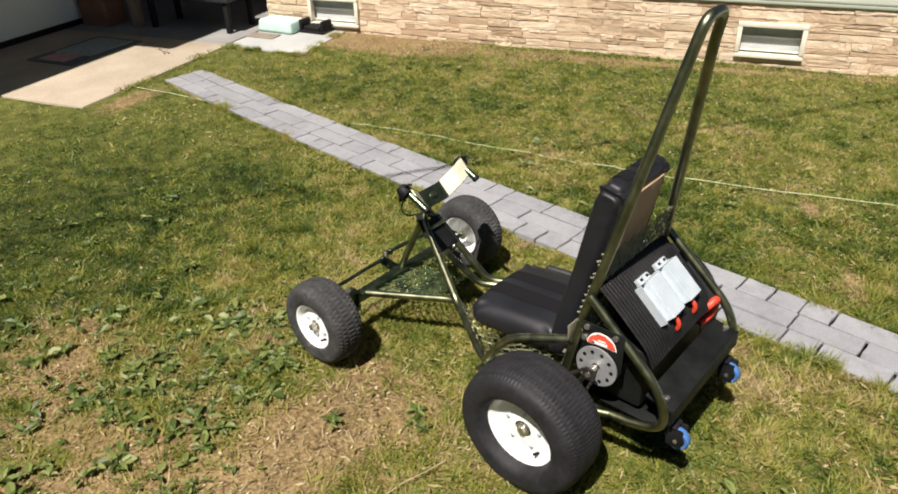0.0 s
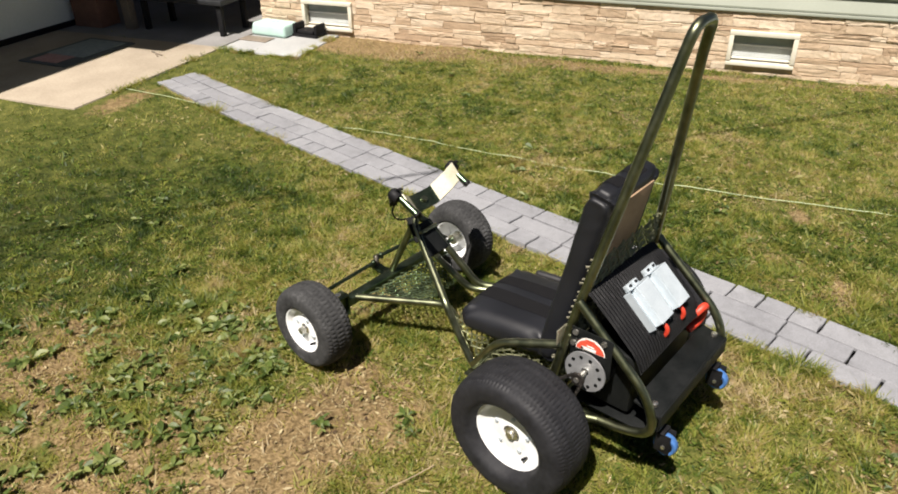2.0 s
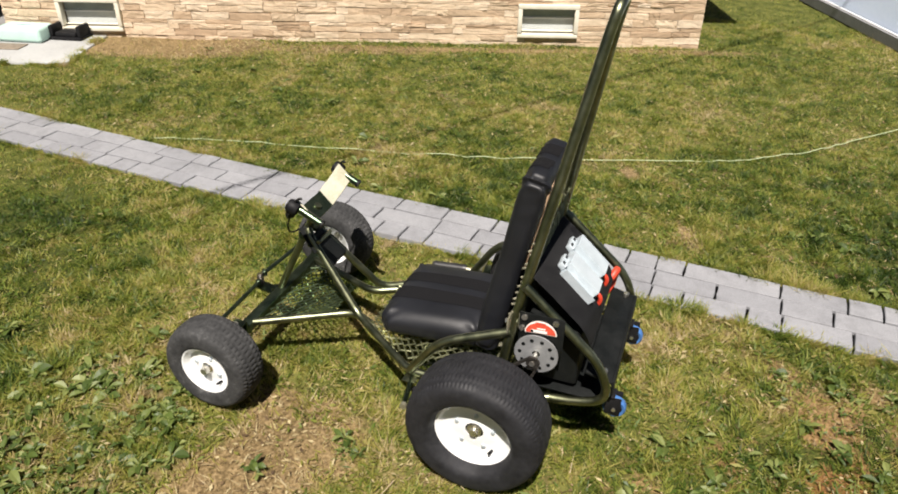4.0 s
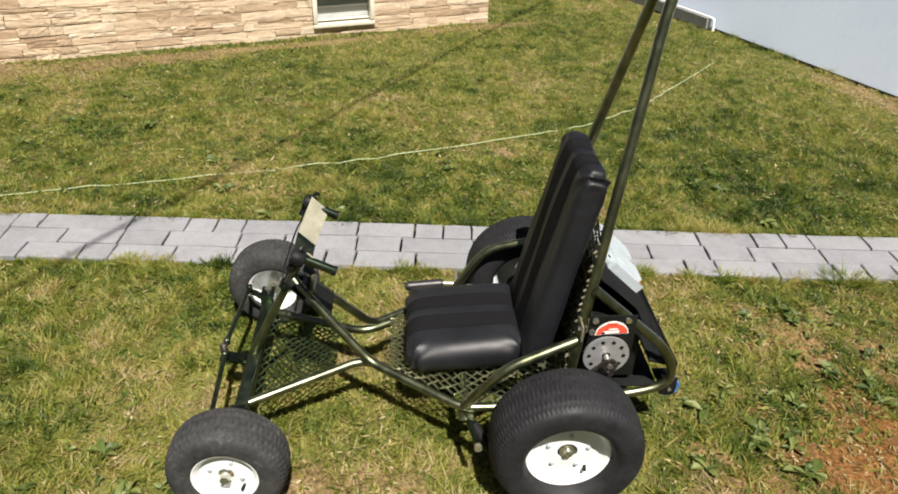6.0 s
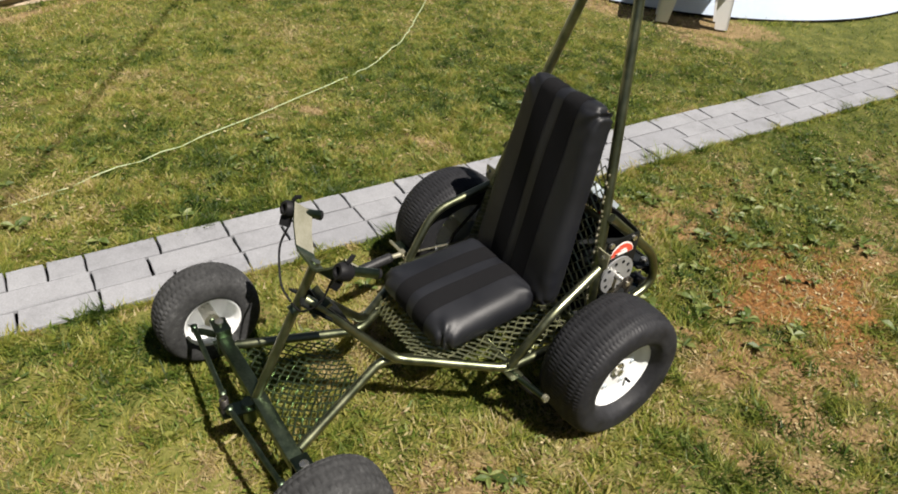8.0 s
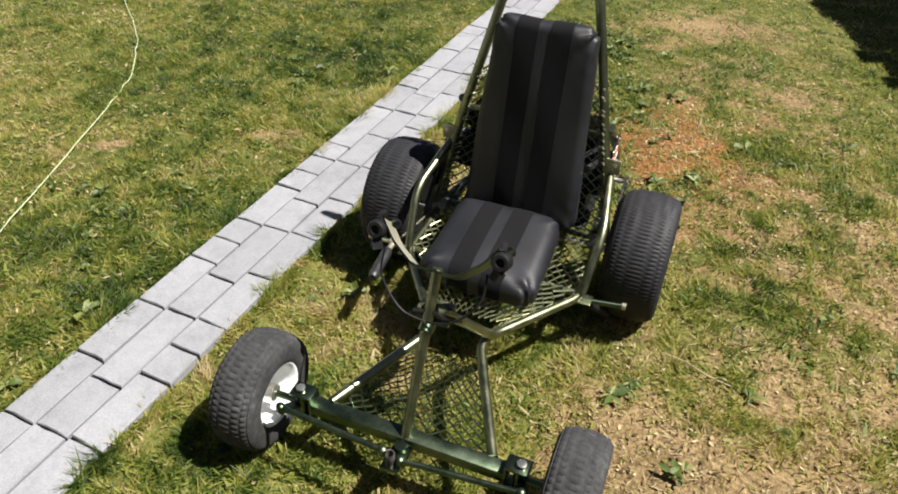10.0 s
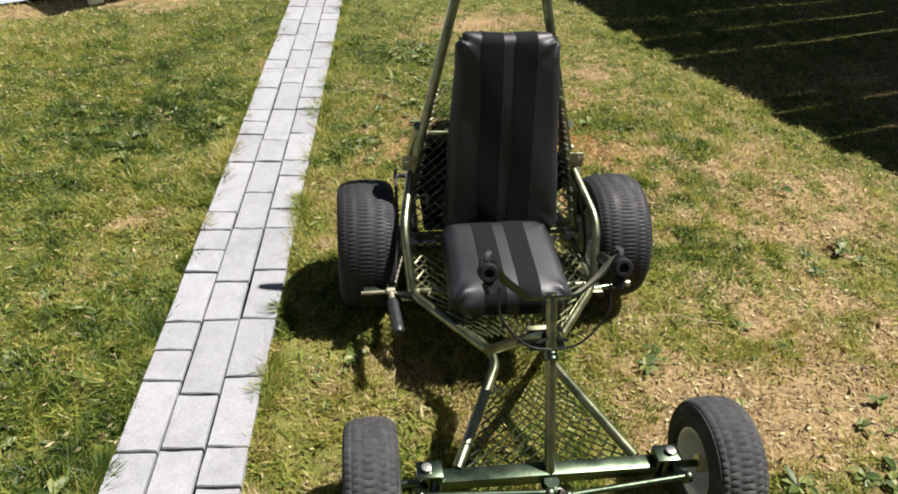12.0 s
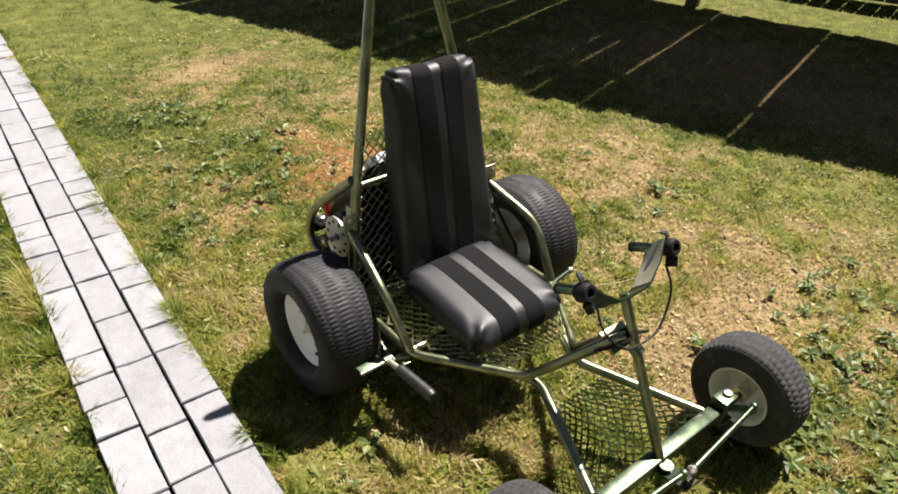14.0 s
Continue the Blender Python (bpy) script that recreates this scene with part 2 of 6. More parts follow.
M_stripe = worn("black_fabric_stripe", (0.004, 0.004, 0.005), (0.009, 0.009, 0.010), 200, (0.85, 0.95), bump=0.5, depth=0.001, spec=0.15)
M_black = worn("black_plastic", (0.006, 0.006, 0.007), (0.013, 0.013, 0.014), 25, (0.5, 0.65), bump=0.08, spec=0.18)
M_ribmat = worn("ribbed_rubber_mat", (0.012, 0.012, 0.013), (0.026, 0.026, 0.027), 20, (0.36, 0.5), bump=0.1)
M_motor = worn("black_motor_enamel", (0.004, 0.005, 0.005), (0.010, 0.011, 0.011), 12, (0.45, 0.6), bump=0.1, spec=0.2)
M_alu = worn("anodised_aluminium", (0.42, 0.48, 0.52), (0.52, 0.58, 0.62), 25, (0.4, 0.5), metal=0.2, bump=0.08)
M_disc = worn("steel_sprocket", (0.32, 0.33, 0.34), (0.45, 0.46, 0.47), 30, (0.35, 0.5), metal=0.55, bump=0.1)
M_red = worn("red_cable", (0.48, 0.035, 0.018), (0.60, 0.06, 0.028), 30, (0.4, 0.55), bump=0.05)
M_label_red = worn("red_sticker", (0.60, 0.07, 0.04), (0.70, 0.10, 0.05), 30, (0.35, 0.5), bump=0.03)
M_label_white = worn("white_print", (0.78, 0.76, 0.72), (0.84, 0.82, 0.78), 30, (0.4, 0.5), bump=0.03)
M_blue = worn("blue_caster_tread", (0.035, 0.115, 0.32), (0.06, 0.165, 0.40), 25, (0.4, 0.6), bump=0.1)
M_board = worn("brown_hardboard", (0.30, 0.20, 0.12), (0.40, 0.28, 0.18), 9, (0.7, 0.85), bump=0.2)
M_chain = worn("oily_chain_steel", (0.05, 0.045, 0.04), (0.12, 0.11, 0.10), 60, (0.35, 0.5), metal=0.8, bump=0.1)

# ---- building helpers ----


def finish(bm, smooth=True, angle=40):
    bmesh.ops.recalc_face_normals(bm, faces=bm.faces)
    if smooth:
        for f in bm.faces:
            f.smooth = True
        for e in bm.edges:
            if len(e.link_faces) == 2 and e.calc_face_angle(0) > radians(angle):
                e.smooth = False
    return bm


def part(name, bm, material, parent=None, label="", smooth=True, angle=40, m=None):
    """Links a bmesh as one mesh object, under a thing or part if given."""
    finish(bm, smooth, angle)
    me = bpy.data.meshes.new(name)
    bm.to_mesh(me)
    bm.free()
    for one in material if isinstance(material, (list, tuple)) else (material,):
        me.materials.append(one)
    ob = new(name, me)
    if parent:
        ob.parent = parent
    if m is not None:
        ob.matrix_basis = m
    return tagged(ob, label)


def thing(name, label, category, at=None, group="", kind=""):
    ob = new(name)
    ob.empty_display_size = 0.1
    if at is not None:
        ob.matrix_basis = at
    return tagged(ob, label, category, group, kind)


def add_box(bm, size, m=None, bevel=0.0, seg=2):
    r = bmesh.ops.create_cube(bm, size=1.0, matrix=(m or Matrix()) @ Matrix.Diagonal((*size, 1)))
    if bevel:
        es = {e for v in r["verts"] for e in v.link_edges}
        bmesh.ops.bevel(bm, geom=list(es), offset=bevel, segments=seg, profile=0.5, affect="EDGES")
    return bm


def box(size, m=None, bevel=0.0, seg=2):
    return add_box(bmesh.new(), size, m, bevel, seg)


def rounded(pts, fillet, steps=6):
    """A path whose corners are arcs."""
    pts = [Vector(p) for p in pts]
    out = [pts[0]]
    for a, b, c in zip(pts, pts[1:], pts[2:]):
        u, v = (a - b), (c - b)
        d = min(fillet, u.length * 0.48, v.length * 0.48)
        p, q = b + u.normalized() * d, b + v.normalized() * d
        for i in range(steps + 1):
            t = i / steps
            out.append(p * (1 - t) ** 2 + b * 2 * t * (1 - t) + q * t * t)
    out.append(pts[-1])
    return out


def add_tube(bm, pts, r, seg=12, fillet=0.0, closed=False, flat=None):
    """Sweeps a circle, or with flat=(w, h) a bar, along the points."""
    pts = rounded(pts, fillet) if fillet else [Vector(p) for p in pts]
    clean = [pts[0]]
    for p in pts[1:]:
        if (p - clean[-1]).length > 1e-5:
            clean.append(p)
    pts = clean
    tang = []
    for i in range(len(pts)):
        a = pts[i - 1] if i or closed else pts[0]
        b = pts[(i + 1) % len(pts)] if i < len(pts) - 1 or closed else pts[-1]
        tang.append((b - a).normalized())
    side = tang[0].cross(Vector((0, 0, 1)))
    if side.length < 0.05:
        side = tang[0].cross(Vector((0, 1, 0)))
    side.normalize()
    rings = []
    for p, t in zip(pts, tang):
        side = (side - t * side.dot(t)).normalized()
        up = side.cross(t)
        if flat:
            w, h = flat[0] / 2, flat[1] / 2
            ring = [p + side * x * w + up * y * h for x, y in ((1, 1), (-1, 1), (-1, -1), (1, -1))]
        else:
            ring = [p + (side * math.cos(k * math.tau / seg) + up * math.sin(k * math.tau / seg)) * r for k in range(seg)]
        rings.append([bm.verts.new(q) for q in ring])
    k = len(rings[0])
    for a, b in zip(rings, rings[1:] + (rings[:1] if closed else [])):
        for i in range(k):
            bm.faces.new((a[i], a[(i + 1) % k], b[(i + 1) % k], b[i]))
    if not closed:
        bm.faces.new(rings[0])
        bm.faces.new(rings[-1][::-1])
    return bm


def tube(pts, r, seg=12, fillet=0.0, closed=False, flat=None):
    return add_tube(bmesh.new(), pts, r, seg, fillet, closed, flat)


def add_lathe(bm, profile, seg=48, m=None, lift=None, closed=False):
    """Turns (x, r) pairs round the x axis; lift(i, k) changes a radius."""
    m = m or Matrix()
    rings = []
    for i, (x, r) in enumerate(profile):
        ring = []
        for k in range(seg):
            a = math.tau * k / seg
            q = r + (lift(i, k) if lift else 0)
            ring.append(bm.verts.new(m @ Vector((x, q * math.cos(a), q * math.sin(a)))))
        rings.append(ring)
    for a, b in zip(rings, rings[1:] + (rings[:1] if closed else [])):
        for k in range(seg):
            bm.faces.new((a[k], a[(k + 1) % seg], b[(k + 1) % seg], b[k]))
    if not closed:
        for ring in (rings[0], rings[-1]):
            bm.faces.new(ring)
    return bm


def lathe(profile, seg=48, m=None, lift=None, closed=False):
    return add_lathe(bmesh.new(), profile, seg, m, lift, closed)


def rod(a, b, r, seg=12):
    return tube([a, b], r, seg)


def lattice(corners, across, rows, r=0.003):
    """Expanded steel: zigzag strands in a quad p00, p10, p11, p01 (u across, v along)."""
    bm = bmesh.new()
    p = [Vector(c) for c in corners]

    def at(u, v):
        return (p[0] * (1 - u) + p[1] * u) * (1 - v) + (p[3] * (1 - u) + p[2] * u) * v

    nrm = (p[1] - p[0]).cross(p[3] - p[0]).normalized()
    for j in range(rows):
        for flip in (0, 1):
            line = []
            for i in range(across + 1):
                up = (i + flip) % 2
                q = at(i / across, (j + up * 0.94 + 0.03) / rows) + nrm * (0.003 if (i + j) % 2 else -0.003)
                line.append(q)
            add_tube(bm, line, r, 4)
    return bm

# ---- the lawn ----
# worn places: x, y, half length, half width, turn in degrees, strength
WORN = [
    (-0.66, 0.62, 0.32, 0.17, -25, 1.15), (-0.40, 0.70, 0.13, 0.09, 40, 1.0), (-0.95, 0.60, 0.26, 0.16, 10, 1.0), (-0.44, 0.55, 0.16, 0.10, 20, 0.8),
    (-0.78, 0.25, 0.42, 0.34, 60, 0.42), (-1.15, -0.35, 0.45, 0.28, 70, 0.36), (-0.95, -1.3, 0.5, 0.25, 70, 0.36),
    (-0.60, 0.22, 0.14, 0.10, 0, 0.45), (-0.80, 0.05, 0.16, 0.10, 30, 0.5), (-1.02, 0.20, 0.14, 0.10, 0, 0.5), (-0.95, 0.38, 0.16, 0.10, 50, 0.5),
    (-0.92, 1.80, 0.07, 0.06, 0, 0.9), (-1.20, 1.70, 0.12, 0.08, 0, 0.7), (1.87, -0.12, 0.08, 0.04, 30, 1.0),
    (1.30, -0.48, 0.10, 0.045, 20, 0.85), (-0.43, -1.17, 0.18, 0.10, 15, 1.2), (-0.24, -1.12, 0.13, 0.06, 0, 0.9),
    (-0.43, -2.65, 0.40, 0.16, 10, 0.75), (-1.00, -1.95, 0.28, 0.12, -60, 0.5), (-1.30, -0.35, 0.26, 0.12, -60, 0.45), (-1.5, -1.1, 0.30, 0.10, -70, 0.5),
    (0.50, 0.72, 0.10, 0.05, 60, 0.45), (0.57, 0.30, 0.12, 0.04, 85, 0.35), (-0.05, -0.70, 0.28, 0.10, 10, 0.35),
    (3.35, 2.35, 0.75, 0.12, 109, 0.7), (2.87, 3.74, 0.66, 0.25, 109, 1.6), (3.6, 1.75, 1.5, 0.06, 109, 0.8), (4.3, -0.2, 0.6, 0.07, 109, 0.7), (3.1, 3.0, 0.5, 0.16, 109, 0.5), (4.15, 0.30, 0.45, 0.09, 109, 0.5),
    (2.55, -2.80, 0.75, 0.12, 23, 0.75), (1.65, -3.0, 0.30, 0.14, 30, 0.6), (1.90, -3.28, 0.42, 0.2, 38, 1.0), (2.35, -3.05, 0.4, 0.1, 35, 0.8), (2.7, 1.3, 0.3, 0.12, 30, 0.3),
    (0.62, 4.25, 0.3, 0.12, 20, 0.7), (-3.1, -0.7, 1.6, 0.9, 110, 0.6), (0.30, 2.2, 0.2, 0.1, 0, 0.2), (3.0, -0.6, 0.3, 0.15, 60, 0.25),
]


TABLE = np.random.default_rng(77).random((128, 128))


def cloud(x, y, size, octaves=3):
    """Smooth random field of the given grain, about 0 to 1, middle 0.5."""
    out, share, total = 0.0, 1.0, 0.0
    for k in range(octaves):
        u, v = x / size + 17.3 * k + 40, y / size + 9.1 * k + 40
        i, j = np.floor(u).astype(int), np.floor(v).astype(int)
        f, g = u - i, v - j
        f, g = f * f * (3 - 2 * f), g * g * (3 - 2 * g)
        i, j, i1, j1 = i % 128, j % 128, (i + 1) % 128, (j + 1) % 128
        out = out + share * ((TABLE[i, j] * (1 - f) + TABLE[i1, j] * f) * (1 - g) + (TABLE[i, j1] * (1 - f) + TABLE[i1, j1] * f) * g)
        total += share
        share *= 0.6
        size *= 0.5
    return np.clip((out / total - 0.5) * 1.5 + 0.5, 0, 1)


# broad stretches where the grass is thin: x, y, reach, amount
THIN = [(-1.15, 1.62, 0.38, 0.80), (-1.2, 1.02, 0.38, 0.84), (-0.88, 1.85, 0.28, 0.45), (-0.30, -1.0, 0.5, 0.78), (0.2, -1.1, 0.45, 0.62), (-0.62, -0.72, 0.45, 0.78), (0.40, -1.55, 0.4, 0.35), (0.45, 1.45, 0.35, 0.15), (-0.1, 1.25, 0.35, 0.2), (-1.15, 0.35, 0.55, 0.75), (-1.35, -0.5, 0.65, 0.70), (-0.75, -0.60, 0.6, 0.66), (-0.75, -1.6, 0.7, 0.58), (-1.7, 0.9, 0.5, 0.45), (-0.75, 0.45, 0.3, 0.5), (-3.0, -0.8, 1.6, 0.55), (-0.5, -2.5, 0.7, 0.5), (-1.6, 2.0, 0.6, 0.3), (-0.9, 1.9, 0.5, 0.25), (-1.05, 1.0, 0.5, 0.35)]


def bareness(x, y):
    """How bare the lawn is at arrays of places, 0 to 1."""
    out = np.zeros_like(x)
    for cx, cy, r, s in THIN:
        out = np.maximum(out, s * np.exp(-((x - cx) ** 2 + (y - cy) ** 2) / (r * r)))
    out = np.clip(out * (0.1 + 1.8 * cloud(x, y, 0.13)), 0, 0.85)
    for cx, cy, a, b, turn, s in WORN:
        c, d = math.cos(radians(turn)), math.sin(radians(turn))
        u, v = ((x - cx) * c + (y - cy) * d) / a, (-(x - cx) * d + (y - cy) * c) / b
        out = np.maximum(out, s * np.clip(1.5 - 0.9 * np.sqrt(u * u + v * v), 0, 1))
    return out


# drier (+) and greener (-) stretches of the lawn, some of them lens vignetting put into the colour: x, y, reach, amount
DRY_AND_VIGNETTE = [
    (0.0, 0.75, 0.55, 0.05), (0.45, 0.45, 0.4, 0.06), (0.35, -0.5, 0.45, 0.12), (-0.45, 0.0, 0.4, 0.10), (-0.9, -0.4, 0.6, 0.08),
    (0.5, 1.47, 0.5, 0.10), (0.0, 1.25, 0.4, 0.10), (2.9, 1.0, 1.4, 0.0), (2.4, 2.6, 1.0, -0.04), (-0.3, -1.0, 0.6, -0.16), (-1.15, 1.5, 0.5, 0.10),
    (-0.75, 0.15, 0.55, 0.08), (-1.1, -0.6, 0.7, -0.04), (-0.7, -0.5, 0.5, -0.16), (-1.25, 1.55, 0.6, -0.10), (0.45, -1.1, 0.5, -0.10), (0.1, -1.5, 0.5, -0.08), (-0.5, -1.5, 0.7, 0.0), (0.42, 0.2, 0.35, 0.14), (0.35, -0.7, 0.5, 0.08), (-0.75, 0.65, 0.3, 0.15), (-0.2, 1.15, 0.35, 0.14), (0.2, 1.55, 0.5, 0.05), (-1.35, 1.35, 0.4, 0.08),
    (-0.3, 2.3, 0.9, -0.16), (0.4, 1.9, 0.6, -0.12), (-1.6, 2.3, 0.7, -0.12), (-0.6, 3.2, 0.9, -0.18), (1.6, 0.5, 0.35, -0.08), (2.2, -0.8, 0.5, -0.06), (1.25, 1.2, 0.4, 0.05), (3.4, -0.2, 0.8, 0.06),
    (1.5, -1.7, 0.7, -0.12), (2.0, -2.2, 0.7, -0.12), (1.1, -2.7, 0.6, -0.10), (2.6, 1.8, 0.8, 0.02), (1.9, 3.3, 0.7, 0.0), (3.6, -1.0, 0.8, -0.05), (3.2, 0.6, 0.7, 0.06), (2.6, -2.4, 0.6, 0.1), (-2.0, 0.4, 0.6, 0.12), (0.1, 0.75, 0.35, 0.10),
]


def dry_and_vignette(x, y):
    out = np.zeros_like(x)
    for cx, cy, r, s in DRY_AND_VIGNETTE:
        out = out + s * np.exp(-((x - cx) ** 2 + (y - cy) ** 2) / (r * r))
    return out


def lumps(x, y):
    """Gentle unevenness of the lawn."""
    return 0.006 * (np.sin(x * 5.1 + 1.3 * np.sin(y * 3.7)) + np.sin(y * 6.3 + 1.1 * np.sin(x * 4.9))) * 0.6


def walk_x(y):
    """The near edge of the walk, which runs slightly askew and bends a little at its far end."""
    return 0.695 + 0.063 * y + 0.012 * np.maximum(0, y - 2.5) ** 2


def build_ground():
    inner = np.arange(-7.0, 8.01, 0.06)
    outer = np.array([0.3, 0.8, 1.6, 3, 6, 12, 25, 50, 110, 250, 600])
    xs = np.concatenate([-7 - outer[::-1], inner, 8 + outer])
    ys = np.concatenate([-7 - outer[::-1], inner, 8 + outer])
    gx, gy = np.meshgrid(xs, ys)
    z = lumps(gx, gy) - 0.012
    # under the walk and the slabs the soil lies lower
    d = gx - walk_x(gy)
    z = np.where((d > 0.06) & (d < 0.29) & (gy < 4.4) & (gy > -9), np.minimum(z, -0.02), z)
    bare = bareness(gx, gy)
    nx, ny = len(xs), len(ys)
    me = bpy.data.meshes.new("ground")
    idx = np.arange(nx * ny).reshape(ny, nx)
    quads = np.stack([idx[:-1, :-1], idx[:-1, 1:], idx[1:, 1:], idx[1:, :-1]], -1).reshape(-1, 4)
    me.from_pydata(np.stack([gx, gy, z], -1).reshape(-1, 3).tolist(), [], quads.tolist())
    a = me.attributes.new("bare", "FLOAT", "POINT")
    a.data.foreach_set("value", bare.reshape(-1).astype(np.float32))
    a = me.attributes.new("dry", "FLOAT", "POINT")
    a.data.foreach_set("value", dry_and_vignette(gx, gy).reshape(-1).astype(np.float32))
    # first the rusty patch, then a wider spread that darkens for vignetting
    a = me.attributes.new("rust_and_vignette", "FLOAT", "POINT")
    a.data.foreach_set("value", np.clip(1.3 * np.exp(-((gx + 0.40) ** 2 + (gy + 1.17) ** 2) / 0.09) + 0.6 * np.exp(-((gx + 0.25) ** 2 + (gy + 1.0) ** 2) / 0.35), 0, 1).reshape(-1).astype(np.float32))
    me.polygons.foreach_set("use_smooth", np.ones(len(me.polygons), bool))
    me.materials.append(M_soil)
    ob = new("ground", me)
    tagged(ob, "sunlit backyard lawn soil with bare clay patches", "ground", kind="structure")


build_ground()

A_HOUSE = radians(19.0)
CORNER = Vector((4.5, -0.29, 0))
U = Vector((-math.sin(A_HOUSE), math.cos(A_HOUSE), 0))
V = Vector((math.cos(A_HOUSE), math.sin(A_HOUSE), 0))
WALL_LEN = 5.78
HOUSE = Matrix.Translation(CORNER) @ Matrix((( U.x, V.x, 0, 0), (U.y, V.y, 0, 0), (0, 0, 1, 0), (0, 0, 0, 1)))
# in HOUSE: x runs along the wall from the corner, y goes into the house, z up


def on_slab(x, y):
    """Where no grass grows: the walk, the slabs, the house, the pool."""
    walk = (x > walk_x(y) - 0.004) & (x < walk_x(y) + 0.356) & (y < 4.46) & (y > -5.85)
    hx = (x - CORNER.x) * U.x + (y - CORNER.y) * U.y
    hy = (x - CORNER.x) * V.x + (y - CORNER.y) * V.y
    house = (hy > -0.02) & (hx > -0.02)
    tan = (hx > 5.76) & (hy > -2.44)
    white = (hx > 4.93) & (hx < 5.8) & (hy > -0.78)
    pool = ((y < -3.06 + 0.42 * (x - 2.35)) & (x > 2.85)) | ((x - 3.733) ** 2 + (y + 4.962) ** 2 < 2.3 ** 2)
    return walk | house | tan | white | pool


def leaf_mesh(name, verts, faces_per, material, label, category, attribute=None):
    """Many small loose polygons in one mesh: verts is an array of count x corners x 3."""
    k, corners = verts.shape[:2]
    me = bpy.data.meshes.new(name)
    me.vertices.add(k * corners)
    me.vertices.foreach_set("co", verts.astype(np.float32).reshape(-1))
    loops = np.concatenate([np.array(f) for f in faces_per])
    sizes = np.array([len(f) for f in faces_per])
    index = (np.arange(k)[:, None] * corners + loops[None, :]).reshape(-1)
    me.loops.add(len(index))
    me.loops.foreach_set("vertex_index", index.astype(np.int32))
    starts = np.concatenate([[0], np.cumsum(np.tile(sizes, k))[:-1]])
    me.polygons.add(len(starts))
    me.polygons.foreach_set("loop_start", starts.astype(np.int32))
    me.update(calc_edges=True)
    if attribute is not None:
        at = me.attributes.new("dry", "FLOAT", "POINT")
        at.data.foreach_set("value", np.repeat(attribute, corners).astype(np.float32))
    me.materials.append(material)
    return tagged(new(name, me), label, category, kind="stuff")


def build_grass():
    rng = np.random.default_rng(5)

    def scatter(count, x0, x1, y0, y1):
        return rng.uniform(x0, x1, count), rng.uniform(y0, y1, count)

    near = scatter(800000, -3.2, 3.4, -3.2, 3.6)
    far = scatter(230000, -6.5, 7.5, -6.0, 6.5)
    lawn_east = scatter(330000, 1.0, 5.6, -3.0, 4.6)
    close = scatter(430000, -1.9, 1.9, -1.8, 2.5)
    # tufts along both edges of the walk
    ey = rng.uniform(-4.0, 4.4, 42000)
    ex = walk_x(ey) + rng.choice((-0.006, 0.358), 42000) + rng.normal(0, 0.007, 42000)
    # tufts along the foot of the pool
    along_pool = rng.uniform(-2.2, 4.5, 7000)
    px = np.where(along_pool > 0, 2.85 + 0.922 * along_pool, 3.734 - 2.34 * np.sin(np.radians(22.8) - along_pool * 0.43)) - 0.05 * 0.388 + rng.normal(0, 0.02, 7000)
    py = np.where(along_pool > 0, -2.86 + 0.3875 * along_pool, -4.962 + 2.34 * np.cos(np.radians(22.8) - along_pool * 0.43)) + 0.05 * 0.922 + rng.normal(0, 0.02, 7000)
    tuft = rng.random(7000) < np.clip(2.6 * cloud(px, py, 0.12, 2) - 1.0, 0, 1)
    px, py = px[tuft], py[tuft]
    # and over the edges of the slabs
    run = rng.uniform(0, 1, 9000)
    side = rng.integers(0, 3, 9000)
    hx = np.where(side == 0, 5.765, np.where(side == 1, 4.945, 4.94 + 0.82 * run)) + rng.normal(0, 0.018, 9000)
    hy = np.where(side == 0, -2.43 + 1.66 * run, np.where(side == 1, -0.78 + 0.7 * run, -0.785)) + rng.normal(0, 0.018, 9000)
    tuft = rng.random(9000) < np.clip(2.8 * cloud(hx, hy, 0.10, 2) - 0.9, 0, 1)
    sx, sy = CORNER.x + hx[tuft] * U.x + hy[tuft] * V.x, CORNER.y + hx[tuft] * U.y + hy[tuft] * V.y
    x, y = np.concatenate([near[0], far[0], close[0], ex, lawn_east[0], px, sx]), np.concatenate([near[1], far[1], close[1], ey, lawn_east[1], py, sy])
    on_edge = np.arange(len(x)) >= len(x) - len(sx)
    size = np.concatenate([np.ones(800000), np.full(230000, 1.35), np.full(430000, 1.6), np.where(cloud(ex, ey, 0.16, 2) > 0.70, rng.uniform(1.0, 2.0, 42000), 1.15), np.full(330000, 1.3), np.full(len(px), 2.6), np.full(len(sx), 2.2)])
    clump = cloud(x, y, 0.075, 2)
    # the dense turf thins out towards its border
    border = np.minimum(np.minimum(x + 3.2, 3.4 - x), np.minimum(y + 3.2, 3.6 - y)) / 1.0
    fade = np.where(np.arange(len(x)) < 800000, np.clip(border + 0.5 * (cloud(x, y, 0.6) - 0.5), 0, 1), 1.0)
    inner = np.minimum(np.minimum(x + 1.9, 1.9 - x), np.minimum(y + 1.8, 2.5 - y)) / 0.8
    fade = np.where((np.arange(len(x)) >= 1030000) & (np.arange(len(x)) < 1460000), np.clip(inner, 0, 1), fade)
    east = (np.arange(len(x)) >= 1502000) & (np.arange(len(x)) < 1832000)
    fade = np.where(east, np.clip(np.minimum(x - 1.0, np.minimum(4.6 - y, y + 3.0)) / 0.8, 0, 1), fade)
    d = x - walk_x(y)
